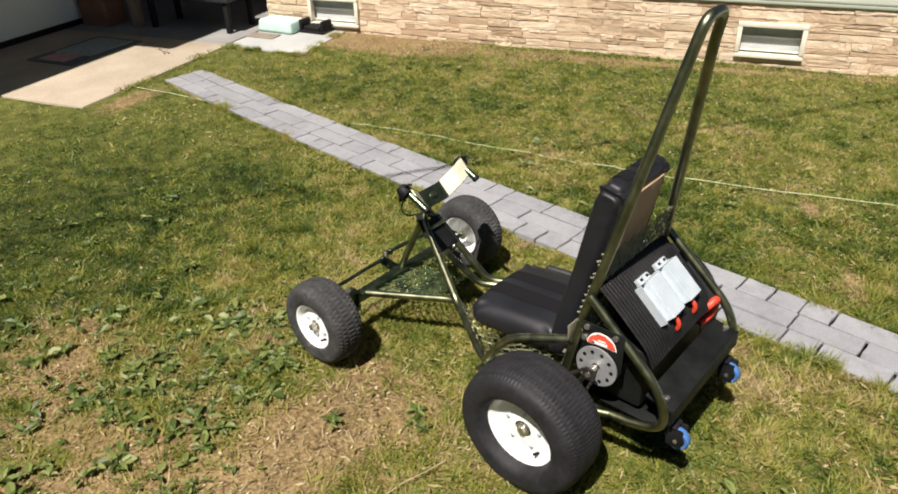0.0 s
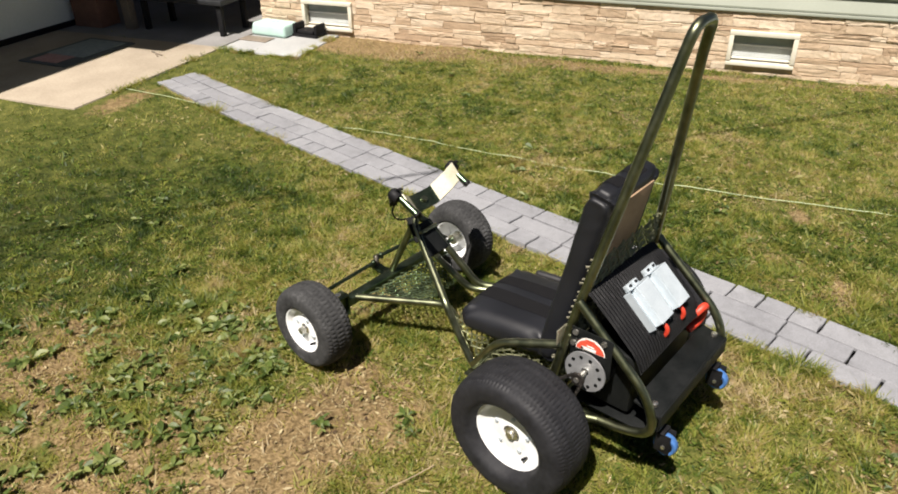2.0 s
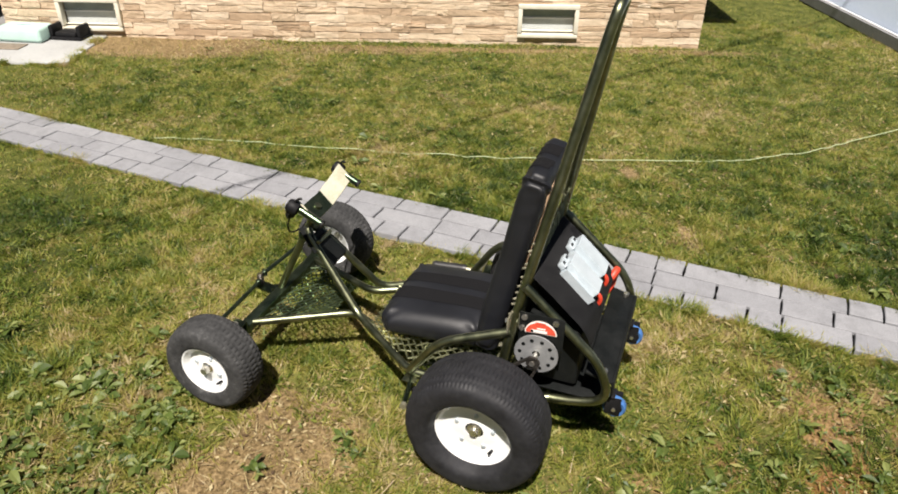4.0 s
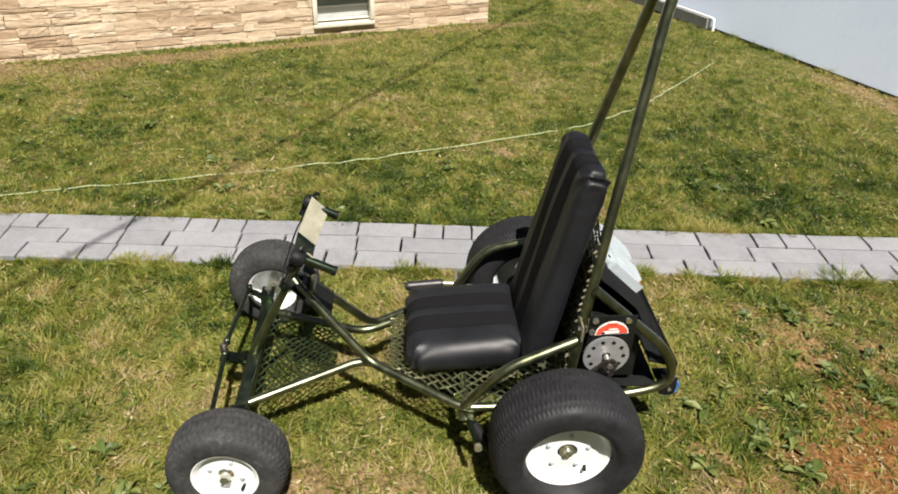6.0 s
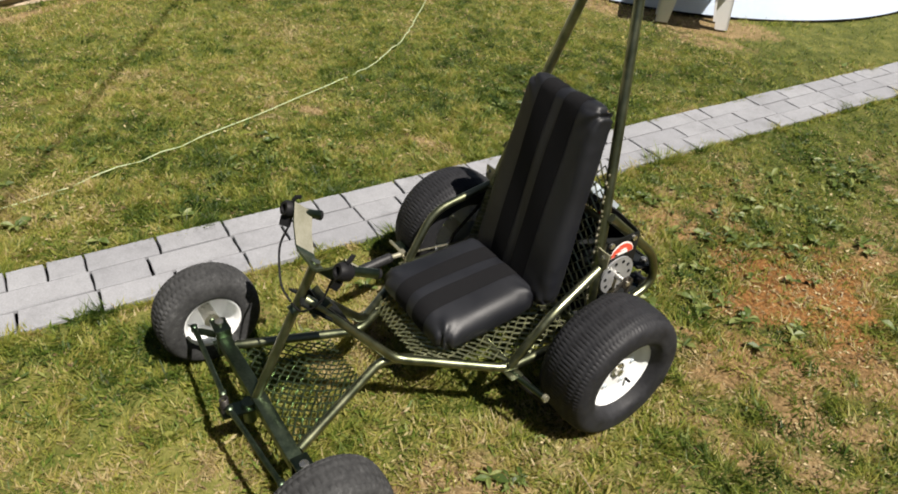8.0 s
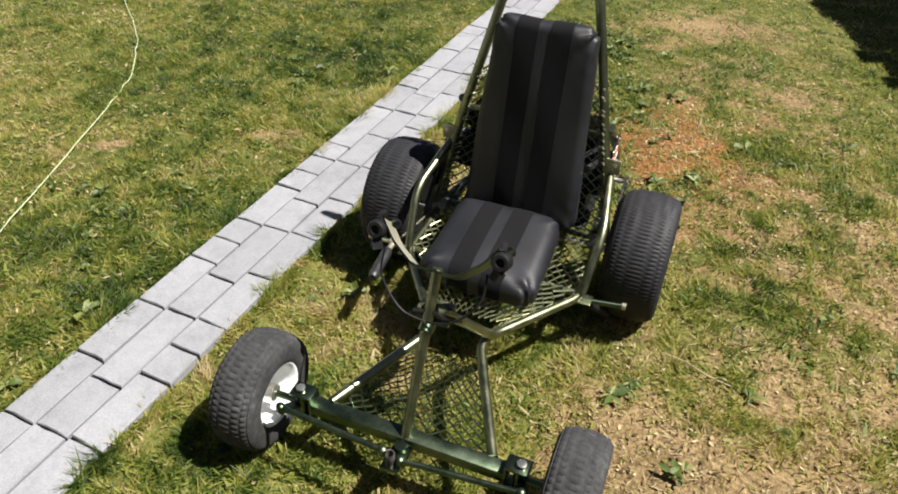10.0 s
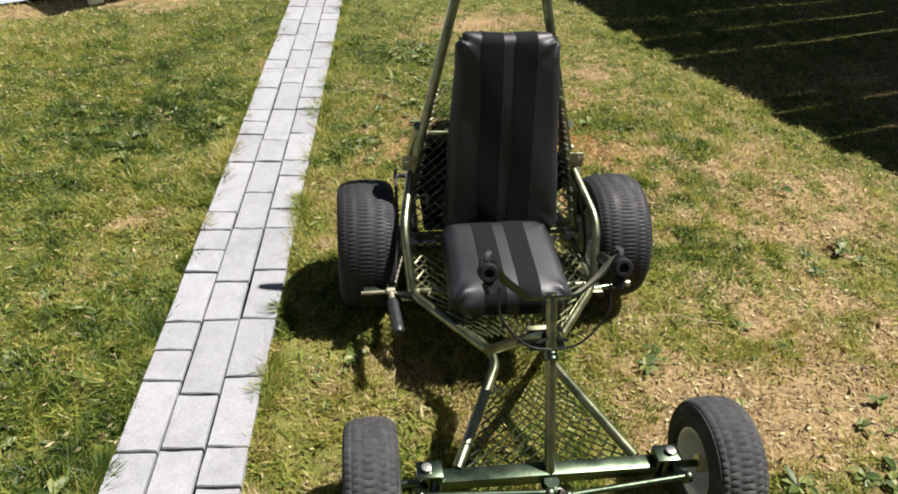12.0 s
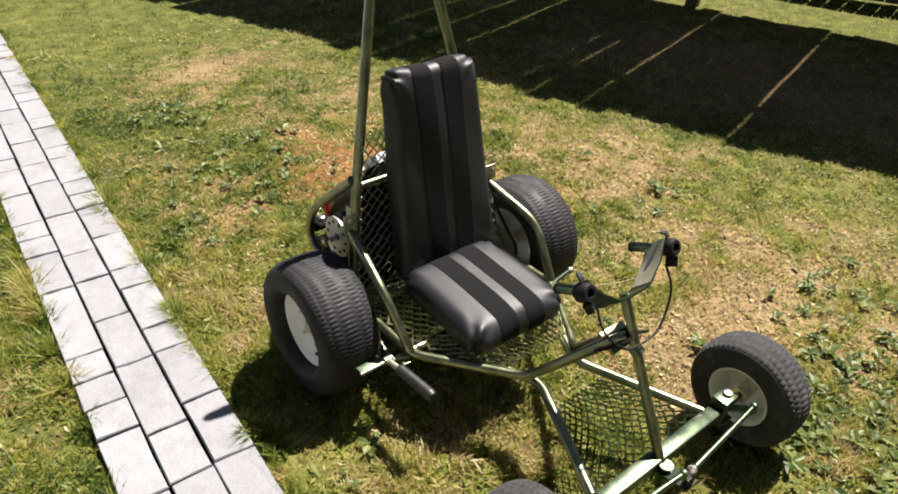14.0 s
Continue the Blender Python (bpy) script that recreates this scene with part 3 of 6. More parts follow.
    rim = np.exp(-((d + 0.012) / 0.025) ** 2) + np.exp(-((d - 0.366) / 0.025) ** 2)
    rim *= np.clip(2.2 * cloud(x + 5, y, 0.13, 2) - 0.6, 0, 1.4)
    wide = (d > 0.006) & (d < 0.346) & (y < 4.46)
    keep = (rng.random(len(x)) < fade * (1 - 0.93 * np.clip(bareness(x, y) * 1.05, 0, 1)) * np.clip(0.15 + 1.1 * clump + rim, 0, 1)) & ~(on_slab(x, y) & ~((rim > 0.5) & ~wide))
    keep |= on_edge
    x, y, size, clump, rim = x[keep], y[keep], size[keep], clump[keep], rim[keep]
    k = len(x)
    h = rng.uniform(0.005, 0.018, k) * size * (0.45 + 1.1 * clump) * (1 + 0.9 * rim)
    w = rng.uniform(0.0014, 0.0034, k) * np.minimum(size, 1.35)
    a = rng.uniform(0, math.tau, k)
    lean = rng.uniform(0.3, 2.0, k) * h
    # blades of a clump lie over the same way
    b = math.tau * cloud(x + 3, y - 8, 0.12, 2) * 2 + rng.normal(0, 1.0, k)
    z0 = lumps(x, y) - 0.015
    v = np.empty((k, 3, 3), np.float32)
    v[:, 0] = np.stack([x - np.cos(a) * w, y - np.sin(a) * w, z0], -1)
    v[:, 1] = np.stack([x + np.cos(a) * w, y + np.sin(a) * w, z0], -1)
    v[:, 2] = np.stack([x + np.cos(b) * lean, y + np.sin(b) * lean, z0 + 0.004 + h], -1)
    tone = 0.51 + dry_and_vignette(x, y) + 0.50 * (cloud(x, y, 0.42) - 0.5) + 0.35 * (cloud(x + 6, y + 9, 0.14, 2) - 0.5) + 0.60 * (cloud(x + 11, y + 4, 0.06, 2) - 0.5) + 0.25 * bareness(x, y) - 0.12 * (clump - 0.5) + rng.normal(0, 0.06, k)
    leaf_mesh("lawn_grass", v, [(0, 1, 2)], M_grass, "short mown patchy grass, part green and part dried", "grass", tone)


build_grass()


def build_weeds():
    """Broad-leaved rosettes in the clusters where they grow."""
    rng = random.Random(11)
    spots = []
    for cx, cy, r, count in ((-0.62, 1.32, 0.28, 60), (-0.52, 1.05, 0.16, 24), (-0.80, 1.10, 0.24, 42), (-0.98, 1.38, 0.26, 34), (-1.15, 1.6, 0.3, 18), (-0.75, 1.75, 0.25, 16), (-1.25, 0.75, 0.2, 20), (0.25, -1.15, 0.25, 24), (-0.25, -0.85, 0.3, 16), (-0.05, -1.25, 0.3, 22), (-0.45, 1.30, 0.16, 14), (-1.12, 0.95, 0.24, 20), (-1.35, 1.2, 0.3, 18), (-0.645, 0.61, 0.03, 2),
                             (-0.466, 0.396, 0.04, 4), (-0.52, 2.6, 0.3, 12), (-0.95, 2.25, 0.28, 14), (-1.3, 1.9, 0.35, 14), (-0.07, 2.4, 0.25, 8), (0.06, -1.6, 0.34, 34), (0.05, -2.2, 0.25, 18), (0.35, -0.95, 0.15, 8),
                             (-1.25, -0.2, 0.4, 10), (-0.1, -0.75, 0.35, 12), (1.7, 0.9, 0.6, 16), (2.4, 2.6, 0.7, 18), (1.5, -1.3, 0.5, 16), (1.45, 0.2, 0.4, 14), (-0.85, 0.30, 0.12, 2), (-0.75, -1.3, 0.5, 5), (0.5, 0.42, 0.12, 6)):
        for _ in range(count):
            a, q = rng.uniform(0, math.tau), r * math.sqrt(rng.random()) * rng.uniform(0.6, 1.5)
            spots.append((cx + q * math.cos(a), cy + q * math.sin(a)))
    verts, faces = [], []
    for x, y in spots:
        if -0.03 < x - walk_x(y) < 0.38:
            continue
        big = rng.choice((0.45, 0.6, 0.75, 0.95, 1.15))
        turn = rng.uniform(0, math.tau)
        count = rng.randint(4, 9)
        for j in range(count):
            a = turn + math.tau * j / count + rng.uniform(-0.7, 0.7)
            ln = rng.uniform(0.018, 0.052) * big
            wd = ln * rng.uniform(0.17, 0.30)
            c, s = math.cos(a), math.sin(a)
            x0, y0 = x + rng.uniform(-0.008, 0.008), y + rng.uniform(-0.008, 0.008)
            up, droop, roll, bend = rng.uniform(0.15, 0.75), rng.uniform(0.3, 1.1), rng.uniform(-0.5, 0.5), rng.uniform(-0.25, 0.25)
            k = len(verts)
            for d, o in ((0, 0.12), (0.3, 0.75), (0.55, 1.0), (0.8, 0.62), (1, 0.0)):
                h = 0.003 + ln * (up * d - droop * up * d * d)
                off = bend * ln * d * d
                for side in (1, 0, -1):
                    verts.append((x0 + c * ln * d - s * (wd * o * side + off), y0 + s * ln * d + c * (wd * o * side + off), h + wd * o * (0.45 * abs(side) + roll * side)))
            faces += [(k + 3 * i + m, k + 3 * i + m + 1, k + 3 * i + m + 4, k + 3 * i + m + 3) for i in range(4) for m in (0, 1)]
    me = bpy.data.meshes.new("lawn_weeds")
    me.from_pydata(verts, [], faces)
    me.materials.append(M_weed)
    tagged(new("lawn_weeds", me), "broad-leaved green weeds growing in the lawn", "weeds", kind="stuff")


build_weeds()


def build_clover():
    """Small flat leaves of clover, plantain and dead grass all through the turf, in drifts."""
    rng = np.random.default_rng(9)
    near = rng.uniform(-2.4, 2.2, 100000), rng.uniform(-2.4, 2.9, 100000)
    far = rng.uniform(-2.8, 4.8, 180000), rng.uniform(-3.6, 4.2, 180000)
    x, y = np.concatenate([near[0], far[0]]), np.concatenate([near[1], far[1]])
    size = np.concatenate([np.ones(100000), np.full(180000, 1.35)])
    drift = np.clip(2.2 * cloud(x + 2, y + 7, 0.16, 3) - 0.6, 0.08, 0.85)
    keep = (rng.random(len(x)) < drift * np.clip(1 - 0.75 * bareness(x, y), 0, 1)) & ~on_slab(x, y)
    x, y, size = x[keep], y[keep], size[keep]
    k = len(x)
    ln, a = rng.uniform(0.005, 0.0125, k) * size * np.where(rng.random(k) < 0.10, 1.5, 1.0), rng.uniform(0, math.tau, k)
    wd = ln * rng.uniform(0.11, 0.28, k)
    z = lumps(x, y) + rng.uniform(-0.009, 0.006, k)
    tilt, roll = rng.normal(0, 0.45, k), rng.normal(0, 0.6, k)
    c, q = np.cos(a), np.sin(a)
    v = np.empty((k, 5, 3), np.float32)
    for i, (u, o) in enumerate(((-1, 0), (-0.2, -1), (0.55, -0.75), (1.1, 0), (0.2, 1))):
        v[:, i] = np.stack([x + c * ln * u - q * wd * o, y + q * ln * u + c * wd * o, z + ln * u * tilt + wd * o * roll], -1)
    tone = 0.44 + 0.9 * dry_and_vignette(x, y) + 0.65 * (cloud(x, y, 0.42) - 0.5) + 0.30 * bareness(x, y)
    leaf_mesh("lawn_leaves", v, [(0, 1, 2, 3, 4)], M_clover, "small clover, plantain and withered leaves among the grass", "leaves", tone)


build_clover()


def build_litter():
    """Dry stalks and bits of dead leaf on the thin places."""
    rng = np.random.default_rng(14)
    x, y = np.concatenate([rng.uniform(-2.8, 3.4, 170000), rng.uniform(1.0, 4.8, 60000)]), np.concatenate([rng.uniform(-3.0, 3.4, 170000), rng.uniform(-3.0, 4.2, 60000)])
    far = np.arange(230000) >= 170000
    keep = (rng.random(len(x)) < np.clip(0.06 + 0.32 * far + 1.1 * bareness(x, y), 0, 0.85) * np.clip(2 * cloud(x, y + 3, 0.1, 2) - 0.3, 0, 1)) & ~on_slab(x, y)
    x, y, far = x[keep], y[keep], far[keep]
    k = len(x)
    broad = rng.random(k) < 0.30 + 0.3 * far
    ln = np.where(broad, rng.uniform(0.004, 0.013, k), rng.uniform(0.006, 0.022, k)) * (1 + 0.5 * far)
    wd = np.where(broad, rng.uniform(0.0022, 0.006, k), rng.uniform(0.0007, 0.0016, k))
    a = rng.uniform(0, math.tau, k)
    c, s = np.cos(a), np.sin(a)
    z = lumps(x, y) - 0.011 + rng.uniform(0.001, 0.008, k)
    lift = rng.uniform(-0.25, 0.35, k)
    v = np.empty((k, 4, 3), np.float32)
    for i, (u, o) in enumerate(((-1, 0.6), (-0.2, -1), (1, -0.4), (0.3, 1))):
        v[:, i] = np.stack([x + c * ln * u - s * wd * o, y + s * ln * u + c * wd * o, z + ln * u * lift], -1)
    leaf_mesh("lawn_litter", v, [(0, 1, 2, 3)], M_litter, "dry stalks and dead leaf bits on bare soil", "litter")


build_litter()

tagged(part("twig", tube([(-0.546, 0.207, 0.012), (-0.62, 0.222, 0.016), (-0.69, 0.250, 0.010), (-0.755, 0.261, 0.008)], 0.0019, 6), worn("pale_twig", (0.24, 0.18, 0.11), (0.38, 0.30, 0.19), 30, (0.8, 0.9), bump=0.3)), "thin pale dry twig lying on the soil", "twig")

# ---- the house ----


def wall_strip(bm, x0, x1, z0, z1, y0=0.0, depth=0.12):
    add_box(bm, (x1 - x0, depth, z1 - z0), HOUSE @ Matrix.Translation(((x0 + x1) / 2, y0 + depth / 2, (z0 + z1) / 2)))


W2 = (1.025, 1.495, 0.07, 0.31)  # window openings: along the wall from, to, sill, head
W1 = (4.80, 5.30, 0.06, 0.300)
STONE_TOP = 0.475

bm = bmesh.new()
for x0, x1 in ((0, W2[0]), (W2[1], W1[0]), (W1[1], WALL_LEN)):
    wall_strip(bm, x0, x1, -0.25, STONE_TOP)
for w in (W1, W2):
    wall_strip(bm, w[0], w[1], -0.25, w[2])
    wall_strip(bm, w[0], w[1], w[3], STONE_TOP)
# the wall round the corner and the end by the porch
add_box(bm, (0.12, 4.0, STONE_TOP + 0.25), HOUSE @ Matrix.Translation((0.06, 2.121, (STONE_TOP - 0.25) / 2)))
add_box(bm, (0.12, 2.2, STONE_TOP + 0.25), HOUSE @ Matrix.Translation((WALL_LEN - 0.06, 1.221, (STONE_TOP - 0.25) / 2)))
wall_stone = part("wall_east", bm, M_mortar, smooth=False)
tagged(wall_stone, "low foundation wall faced in tan ledge stone", "wall", kind="structure")

# lap siding over the stone, each board a wedge
bm = bmesh.new()
add_box(bm, (WALL_LEN + 0.02, 0.10, 2.2), HOUSE @ Matrix.Translation((WALL_LEN / 2, 0.06, STONE_TOP + 1.1)))
add_box(bm, (0.10, 3.8, 2.2), HOUSE @ Matrix.Translation((0.05, 2.01, STONE_TOP + 1.1)))
add_box(bm, (0.10, 2.1, 2.2), HOUSE @ Matrix.Translation((WALL_LEN - 0.05, 1.16, STONE_TOP + 1.1)))
siding_wall = tagged(part("wall_siding", bm, M_siding, smooth=False), "pale sage vinyl lap siding above the stone", "wall", kind="structure")
for k in range(18):
    z = STONE_TOP + 0.012 + 0.12 * k
    bm = bmesh.new()
    vs = []
    for x in (-0.015, WALL_LEN + 0.01):
        for y, h in ((0.012, 0.0), (-0.026, 0.0), (-0.028, 0.012), (-0.002, 0.122), (0.012, 0.122)):
            vs.append(bm.verts.new(HOUSE @ Vector((x, y, z + h))))
    for i in range(5):
        bm.faces.new((vs[i], vs[(i + 1) % 5], vs[5 + (i + 1) % 5], vs[5 + i]))
    bm.faces.new(vs[:5])
    bm.faces.new(vs[5:][::-1])
    part("siding_board", bm, M_siding, siding_wall, smooth=False)
bm = bmesh.new()
add_box(bm, (0.09, 0.03, 2.2), HOUSE @ Matrix.Translation((0.03, -0.038, STONE_TOP + 1.1)), 0.004)
add_box(bm, (0.03, 0.09, 2.2), HOUSE @ Matrix.Translation((-0.036, 0.0, STONE_TOP + 1.1)), 0.004)
part("corner_post", bm, M_siding, siding_wall)
tagged(part("trim", box((WALL_LEN, 0.022, 0.022), HOUSE @ Matrix.Translation((WALL_LEN / 2, -0.02, STONE_TOP - 0.004)), 0.003), M_siding), "thin starter strip under the siding", "trim", kind="structure")
# roof over the house
bm = bmesh.new()
add_box(bm, (WALL_LEN + 0.74, 4.92, 0.12), HOUSE @ Matrix.Translation(((WALL_LEN + 0.30 - 0.44) / 2, (4.2 - 0.72) / 2, 2.76)))
tagged(part("roof", bm, M_wood_grey, smooth=False), "flat eave of the house roof", "roof", kind="structure")


def cellar_window(name, w):
    x0, x1, z0, z1 = w
    cx, cz, wd, ht = (x0 + x1) / 2, (z0 + z1) / 2, x1 - x0, z1 - z0
    at = HOUSE @ Matrix.Translation((cx, 0, cz))
    win = thing(name, "small cellar window with a pale wooden frame", "window", at, kind="structure")
    t = 0.034
    bm = bmesh.new()
    add_box(bm, (wd + 0.024, 0.06, t), Matrix.Translation((0, -0.012, ht / 2 - t / 2 + 0.012)), 0.002)
    add_box(bm, (wd + 0.024, 0.062, t * 0.8), Matrix.Translation((0, -0.013, -ht / 2 + 0.4 * t - 0.012)), 0.002)
    for s in (-1, 1):
        add_box(bm, (t, 0.06, ht - 2 * t + 0.02), Matrix.Translation((s * (wd / 2 - t / 2 + 0.012), -0.012, 0)), 0.002)
    part("window_frame", bm, M_trim, win)
    part("window_sill", box((wd - 2 * t + 0.02, 0.03, 0.010), Matrix.Translation((0, 0.022, -ht / 2 + t - 0.002)), 0.003), M_trim, win, "sunlit white inner sill")
    part("pane", box((wd - 2 * t + 0.03, 0.005, ht - 2 * t + 0.03), Matrix.Translation((0, 0.045, 0.0))), M_pane, win, "greyish glass pane")
    part("blind", box((wd - 2 * t + 0.02, 0.004, (ht - 2 * t) * 0.62), Matrix.Translation((0, 0.0405, -(ht - 2 * t) * 0.19)), 0.001), M_blind, win, "pale board behind the lower half")
    part("sash_bar", box((wd - 2 * t + 0.03, 0.014, 0.012), Matrix.Translation((0, 0.036, 0.012)), 0.002), M_plastic_white, win)
    return win


cellar_window("window_1", W1)
cellar_window("window_2", W2)

# ---- porch corner: slabs, shaded recess, wing ----
SLAB = HOUSE


def slab(name, x0, x1, y0, y1, top, material, label):
    bm = box((x1 - x0, y1 - y0, 0.16), SLAB @ Matrix.Translation(((x0 + x1) / 2, (y0 + y1) / 2, top - 0.08)), 0.012)
    return tagged(part(name, bm, material), label, "concrete slab", kind="structure")


slab("pavement_tan", 5.76, 9.5, -2.43, -0.712, 0.004, M_tan, "tan concrete porch slab, sunlit along its edge")
slab("pavement_pale", 4.94, 5.75, -0.78, -0.02, 0.008, M_white_slab, "pale concrete slab below the cellar window")
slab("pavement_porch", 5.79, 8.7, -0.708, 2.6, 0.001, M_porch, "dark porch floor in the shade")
# back and end of the recess, its shade deepened by the wall colour
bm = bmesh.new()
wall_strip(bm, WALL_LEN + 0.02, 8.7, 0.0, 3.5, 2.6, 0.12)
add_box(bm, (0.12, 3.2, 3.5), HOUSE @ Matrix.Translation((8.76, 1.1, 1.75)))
tagged(part("wall_porch", bm, M_shade_wall, smooth=False), "porch walls coloured dark to deepen the shade of the recess", "wall", kind="structure")
bm = bmesh.new()
add_box(bm, (0.14, 3.2, 3.49), HOUSE @ Matrix.Translation((7.80, -2.02, 1.749)))
wing = tagged(part("wall_wing", bm, M_wing, smooth=False), "pale panelled wall of the house wing in shade", "wall", kind="structure")
part("dark_base", box((0.03, 3.2, 0.05), HOUSE @ Matrix.Translation((7.713, -2.02, 0.029)), 0.004), M_black, wing, "dark kick strip along the foot")
tagged(part("brick_pillar", box((0.34, 0.26, 3.496), HOUSE @ Matrix.Translation((7.50, -0.38, 1.749)), 0.01), M_brick_dark), "brown brick pillar in shade", "pillar", kind="structure")
tagged(part("porch_post", box((0.09, 0.09, 3.496), HOUSE @ Matrix.Translation((7.03, -0.42, 1.749)), 0.008), M_wood_grey), "grey timber porch post", "post", kind="structure")
# unseen roof, its outline set by the shade wanted on slab and wing
tagged(part("ceiling", add_box(box((2.4, 8.2, 0.14), HOUSE @ Matrix.Translation((7.954, -1.045, 3.57)), 0.01), (0.40, 6.0, 0.14), HOUSE @ Matrix.Translation((6.552, 0.015, 3.57)), 0.01), M_wood_grey, smooth=False), "unseen porch roof sized so that its shade falls on the slab", "roof", kind="structure")

doormat = thing("doormat", "dark rubber doormat with a faded pink print", "doormat", HOUSE @ pose(6.86, -1.28, 0.004, 0, 0, 2))
part("backing", box((0.54, 0.80, 0.014), Matrix.Translation((0, 0, 0.007)), 0.005), M_mat_rubber, doormat)
part("print", box((0.30, 0.20, 0.006), Matrix.Translation((0.02, -0.26, 0.0165)), 0.002), M_mat_pink, doormat, "faded pink printed patch")
part("border", box((0.42, 0.50, 0.006), Matrix.Translation((0.0, 0.10, 0.0165)), 0.002), worn("grey_mat_pile", (0.20, 0.23, 0.23), (0.32, 0.36, 0.35), 30, (0.9, 1.0), bump=0.5, depth=0.003), doormat, "grey worn pile")

bench = thing("low_bench", "low black bench with a dark grey top in the shade", "bench", HOUSE @ pose(6.42, -0.20, 0.001, 0, 0, 0))
part("top", box((1.0, 0.46, 0.05), Matrix.Translation((0, 0, 0.31)), 0.012), worn("grey_bench_top", (0.010, 0.011, 0.013), (0.022, 0.024, 0.028), 8, (0.5, 0.7)), bench, "grey top")
for sx in (-0.44, 0.44):
    for sy in (-0.18, 0.18):
        part("leg", box((0.05, 0.05, 0.286), Matrix.Translation((sx, sy, 0.143)), 0.006), M_black, bench)

bracket = thing("wall_bracket", "small black metal bracket hanging on the siding", "bracket", HOUSE @ pose(5.60, -0.03, 0.0))
part("plate", box((0.13, 0.012, 0.09), Matrix.Translation((0, -0.004, 0.53)), 0.003), M_black, bracket)
part("arm", tube([(-0.05, -0.01, 0.50), (-0.02, -0.05, 0.46), (0.03, -0.06, 0.42), (0.05, -0.04, 0.47)], 0.014, 10, 0.03), M_black, bracket)

# the mint tub and the boot scraper on the pale slab
tub = thing("storage_tub", "pale mint plastic tub with a rounded lid", "tub", HOUSE @ pose(5.54, -0.17, 0.008, 0, 0, 6))
bm = box((0.40, 0.24, 0.115), Matrix.Translation((0, 0, 0.0575)), 0.03, 5)
for v in bm.verts:
    if v.co.z > 0.06:
        v.co.x, v.co.y = v.co.x * 0.95, v.co.y * 0.92
part("body", bm, M_mint, tub, angle=80)
part("handle", tube([(-0.06, 0, 0.108), (-0.06, 0, 0.122), (0.06, 0, 0.122), (0.06, 0, 0.108)], 0.006, 8, 0.01), M_mint, tub)
scraper = thing("boot_brush", "black boot scraper with upright brush ends", "boot scraper", HOUSE @ pose(5.20, -0.12, 0.008, 0, 0, 6))
part("base", box((0.28, 0.17, 0.025), Matrix.Translation((0, 0, 0.0125)), 0.006), M_black, scraper)
for s in (-1, 1):
    part("side_brush", box((0.035, 0.15, 0.09), Matrix.Translation((s * 0.12, 0, 0.07)), 0.012), M_black, scraper)
part("floor_brush", box((0.18, 0.14, 0.035), Matrix.Translation((0, 0, 0.0425)), 0.008), M_black, scraper)
tagged(part("foot_mat", box((0.30, 0.15, 0.008), HOUSE @ pose(5.60, -0.40, 0.0122, 0, 0, 3), 0.003), worn("jute_mat", (0.13, 0.105, 0.08), (0.24, 0.20, 0.155), 30, (0.9, 1.0), bump=0.5, depth=0.003)), "small beige foot mat on the pale slab", "mat")
shears = thing("pruning_shears", "small garden shears lying on the slab", "shears", HOUSE @ pose(6.17, -1.10, 0.004, 0, 0, 30))
part("blade", box((0.09, 0.012, 0.008), Matrix.Translation((0.05, 0, 0.006)), 0.002), M_zinc, shears)
for s in (-1, 1):
    part("grip", tube([(0.0, 0, 0.008), (-0.05, s * 0.012, 0.008), (-0.10, s * 0.02, 0.008)], 0.006, 8), M_wood_grey, shears)

# ---- the pool ----
B_POOL = radians(22.8)
pool_dir = Vector((math.cos(B_POOL), math.sin(B_POOL), 0))
pool_out = Vector((math.sin(B_POOL), -math.cos(B_POOL), 0))
start = Vector((2.85, -2.86, 0))
R_POOL = 2.28


def pool_ring(grow):
    pts = [start + pool_dir * 5.2 - pool_out * grow]
    pts.append(start - pool_out * grow)
    c = start + pool_out * R_POOL
    for k in range(1, 121):
        a = math.pi * k / 120
        pts.append(c - pool_out * (R_POOL + grow) * math.cos(a) - pool_dir * (R_POOL + grow) * math.sin(a))
    pts.append(start + pool_dir * 5.2 + pool_out * (2 * R_POOL + grow))
    return pts


bm = bmesh.new()
inside, outside = pool_ring(0.0), pool_ring(0.03)
# top drawn inward so that the sheet leans back and takes more sun
rows = [[bm.verts.new(p + Vector((0, 0, z))) for p in ring] for ring, z in ((outside, 0.0), (pool_ring(-0.27), 1.25), (pool_ring(-0.30), 1.25), (inside, 0.0))]
for a, b in zip(rows, rows[1:]):
    for i in range(len(a) - 1):
        bm.faces.new((a[i], a[i + 1], b[i + 1], b[i]))
pool = thing("swimming_pool", "oval above-ground pool with a sloping pale blue sheet wall", "pool")
part("wall_sheet", bm, M_pool, pool, "pale blue smooth sheet wall", angle=60)
part("bottom_rail", tube([p + Vector((0, 0, 0.006)) for p in pool_ring(0.036)], 0.006, 8), M_black, pool, "dark track along the foot")
band = [start + pool_dir * q - pool_out * 0.075 for q in (1.62, 2.4, 3.3, 4.2, 5.2)]
part("foot_band", tube([p + Vector((0, 0, 0.045)) for p in band], 0.05, flat=(0.06, 0.09)), worn("grey_band", (0.16, 0.165, 0.17), (0.24, 0.245, 0.25), 8, (0.6, 0.8)), pool, "grey band along the foot of the wall")
part("band_cap", tube([p + Vector((0, 0, 0.097)) for p in band], 0.009, 8), M_plastic_white, pool, "white pipe on the band")
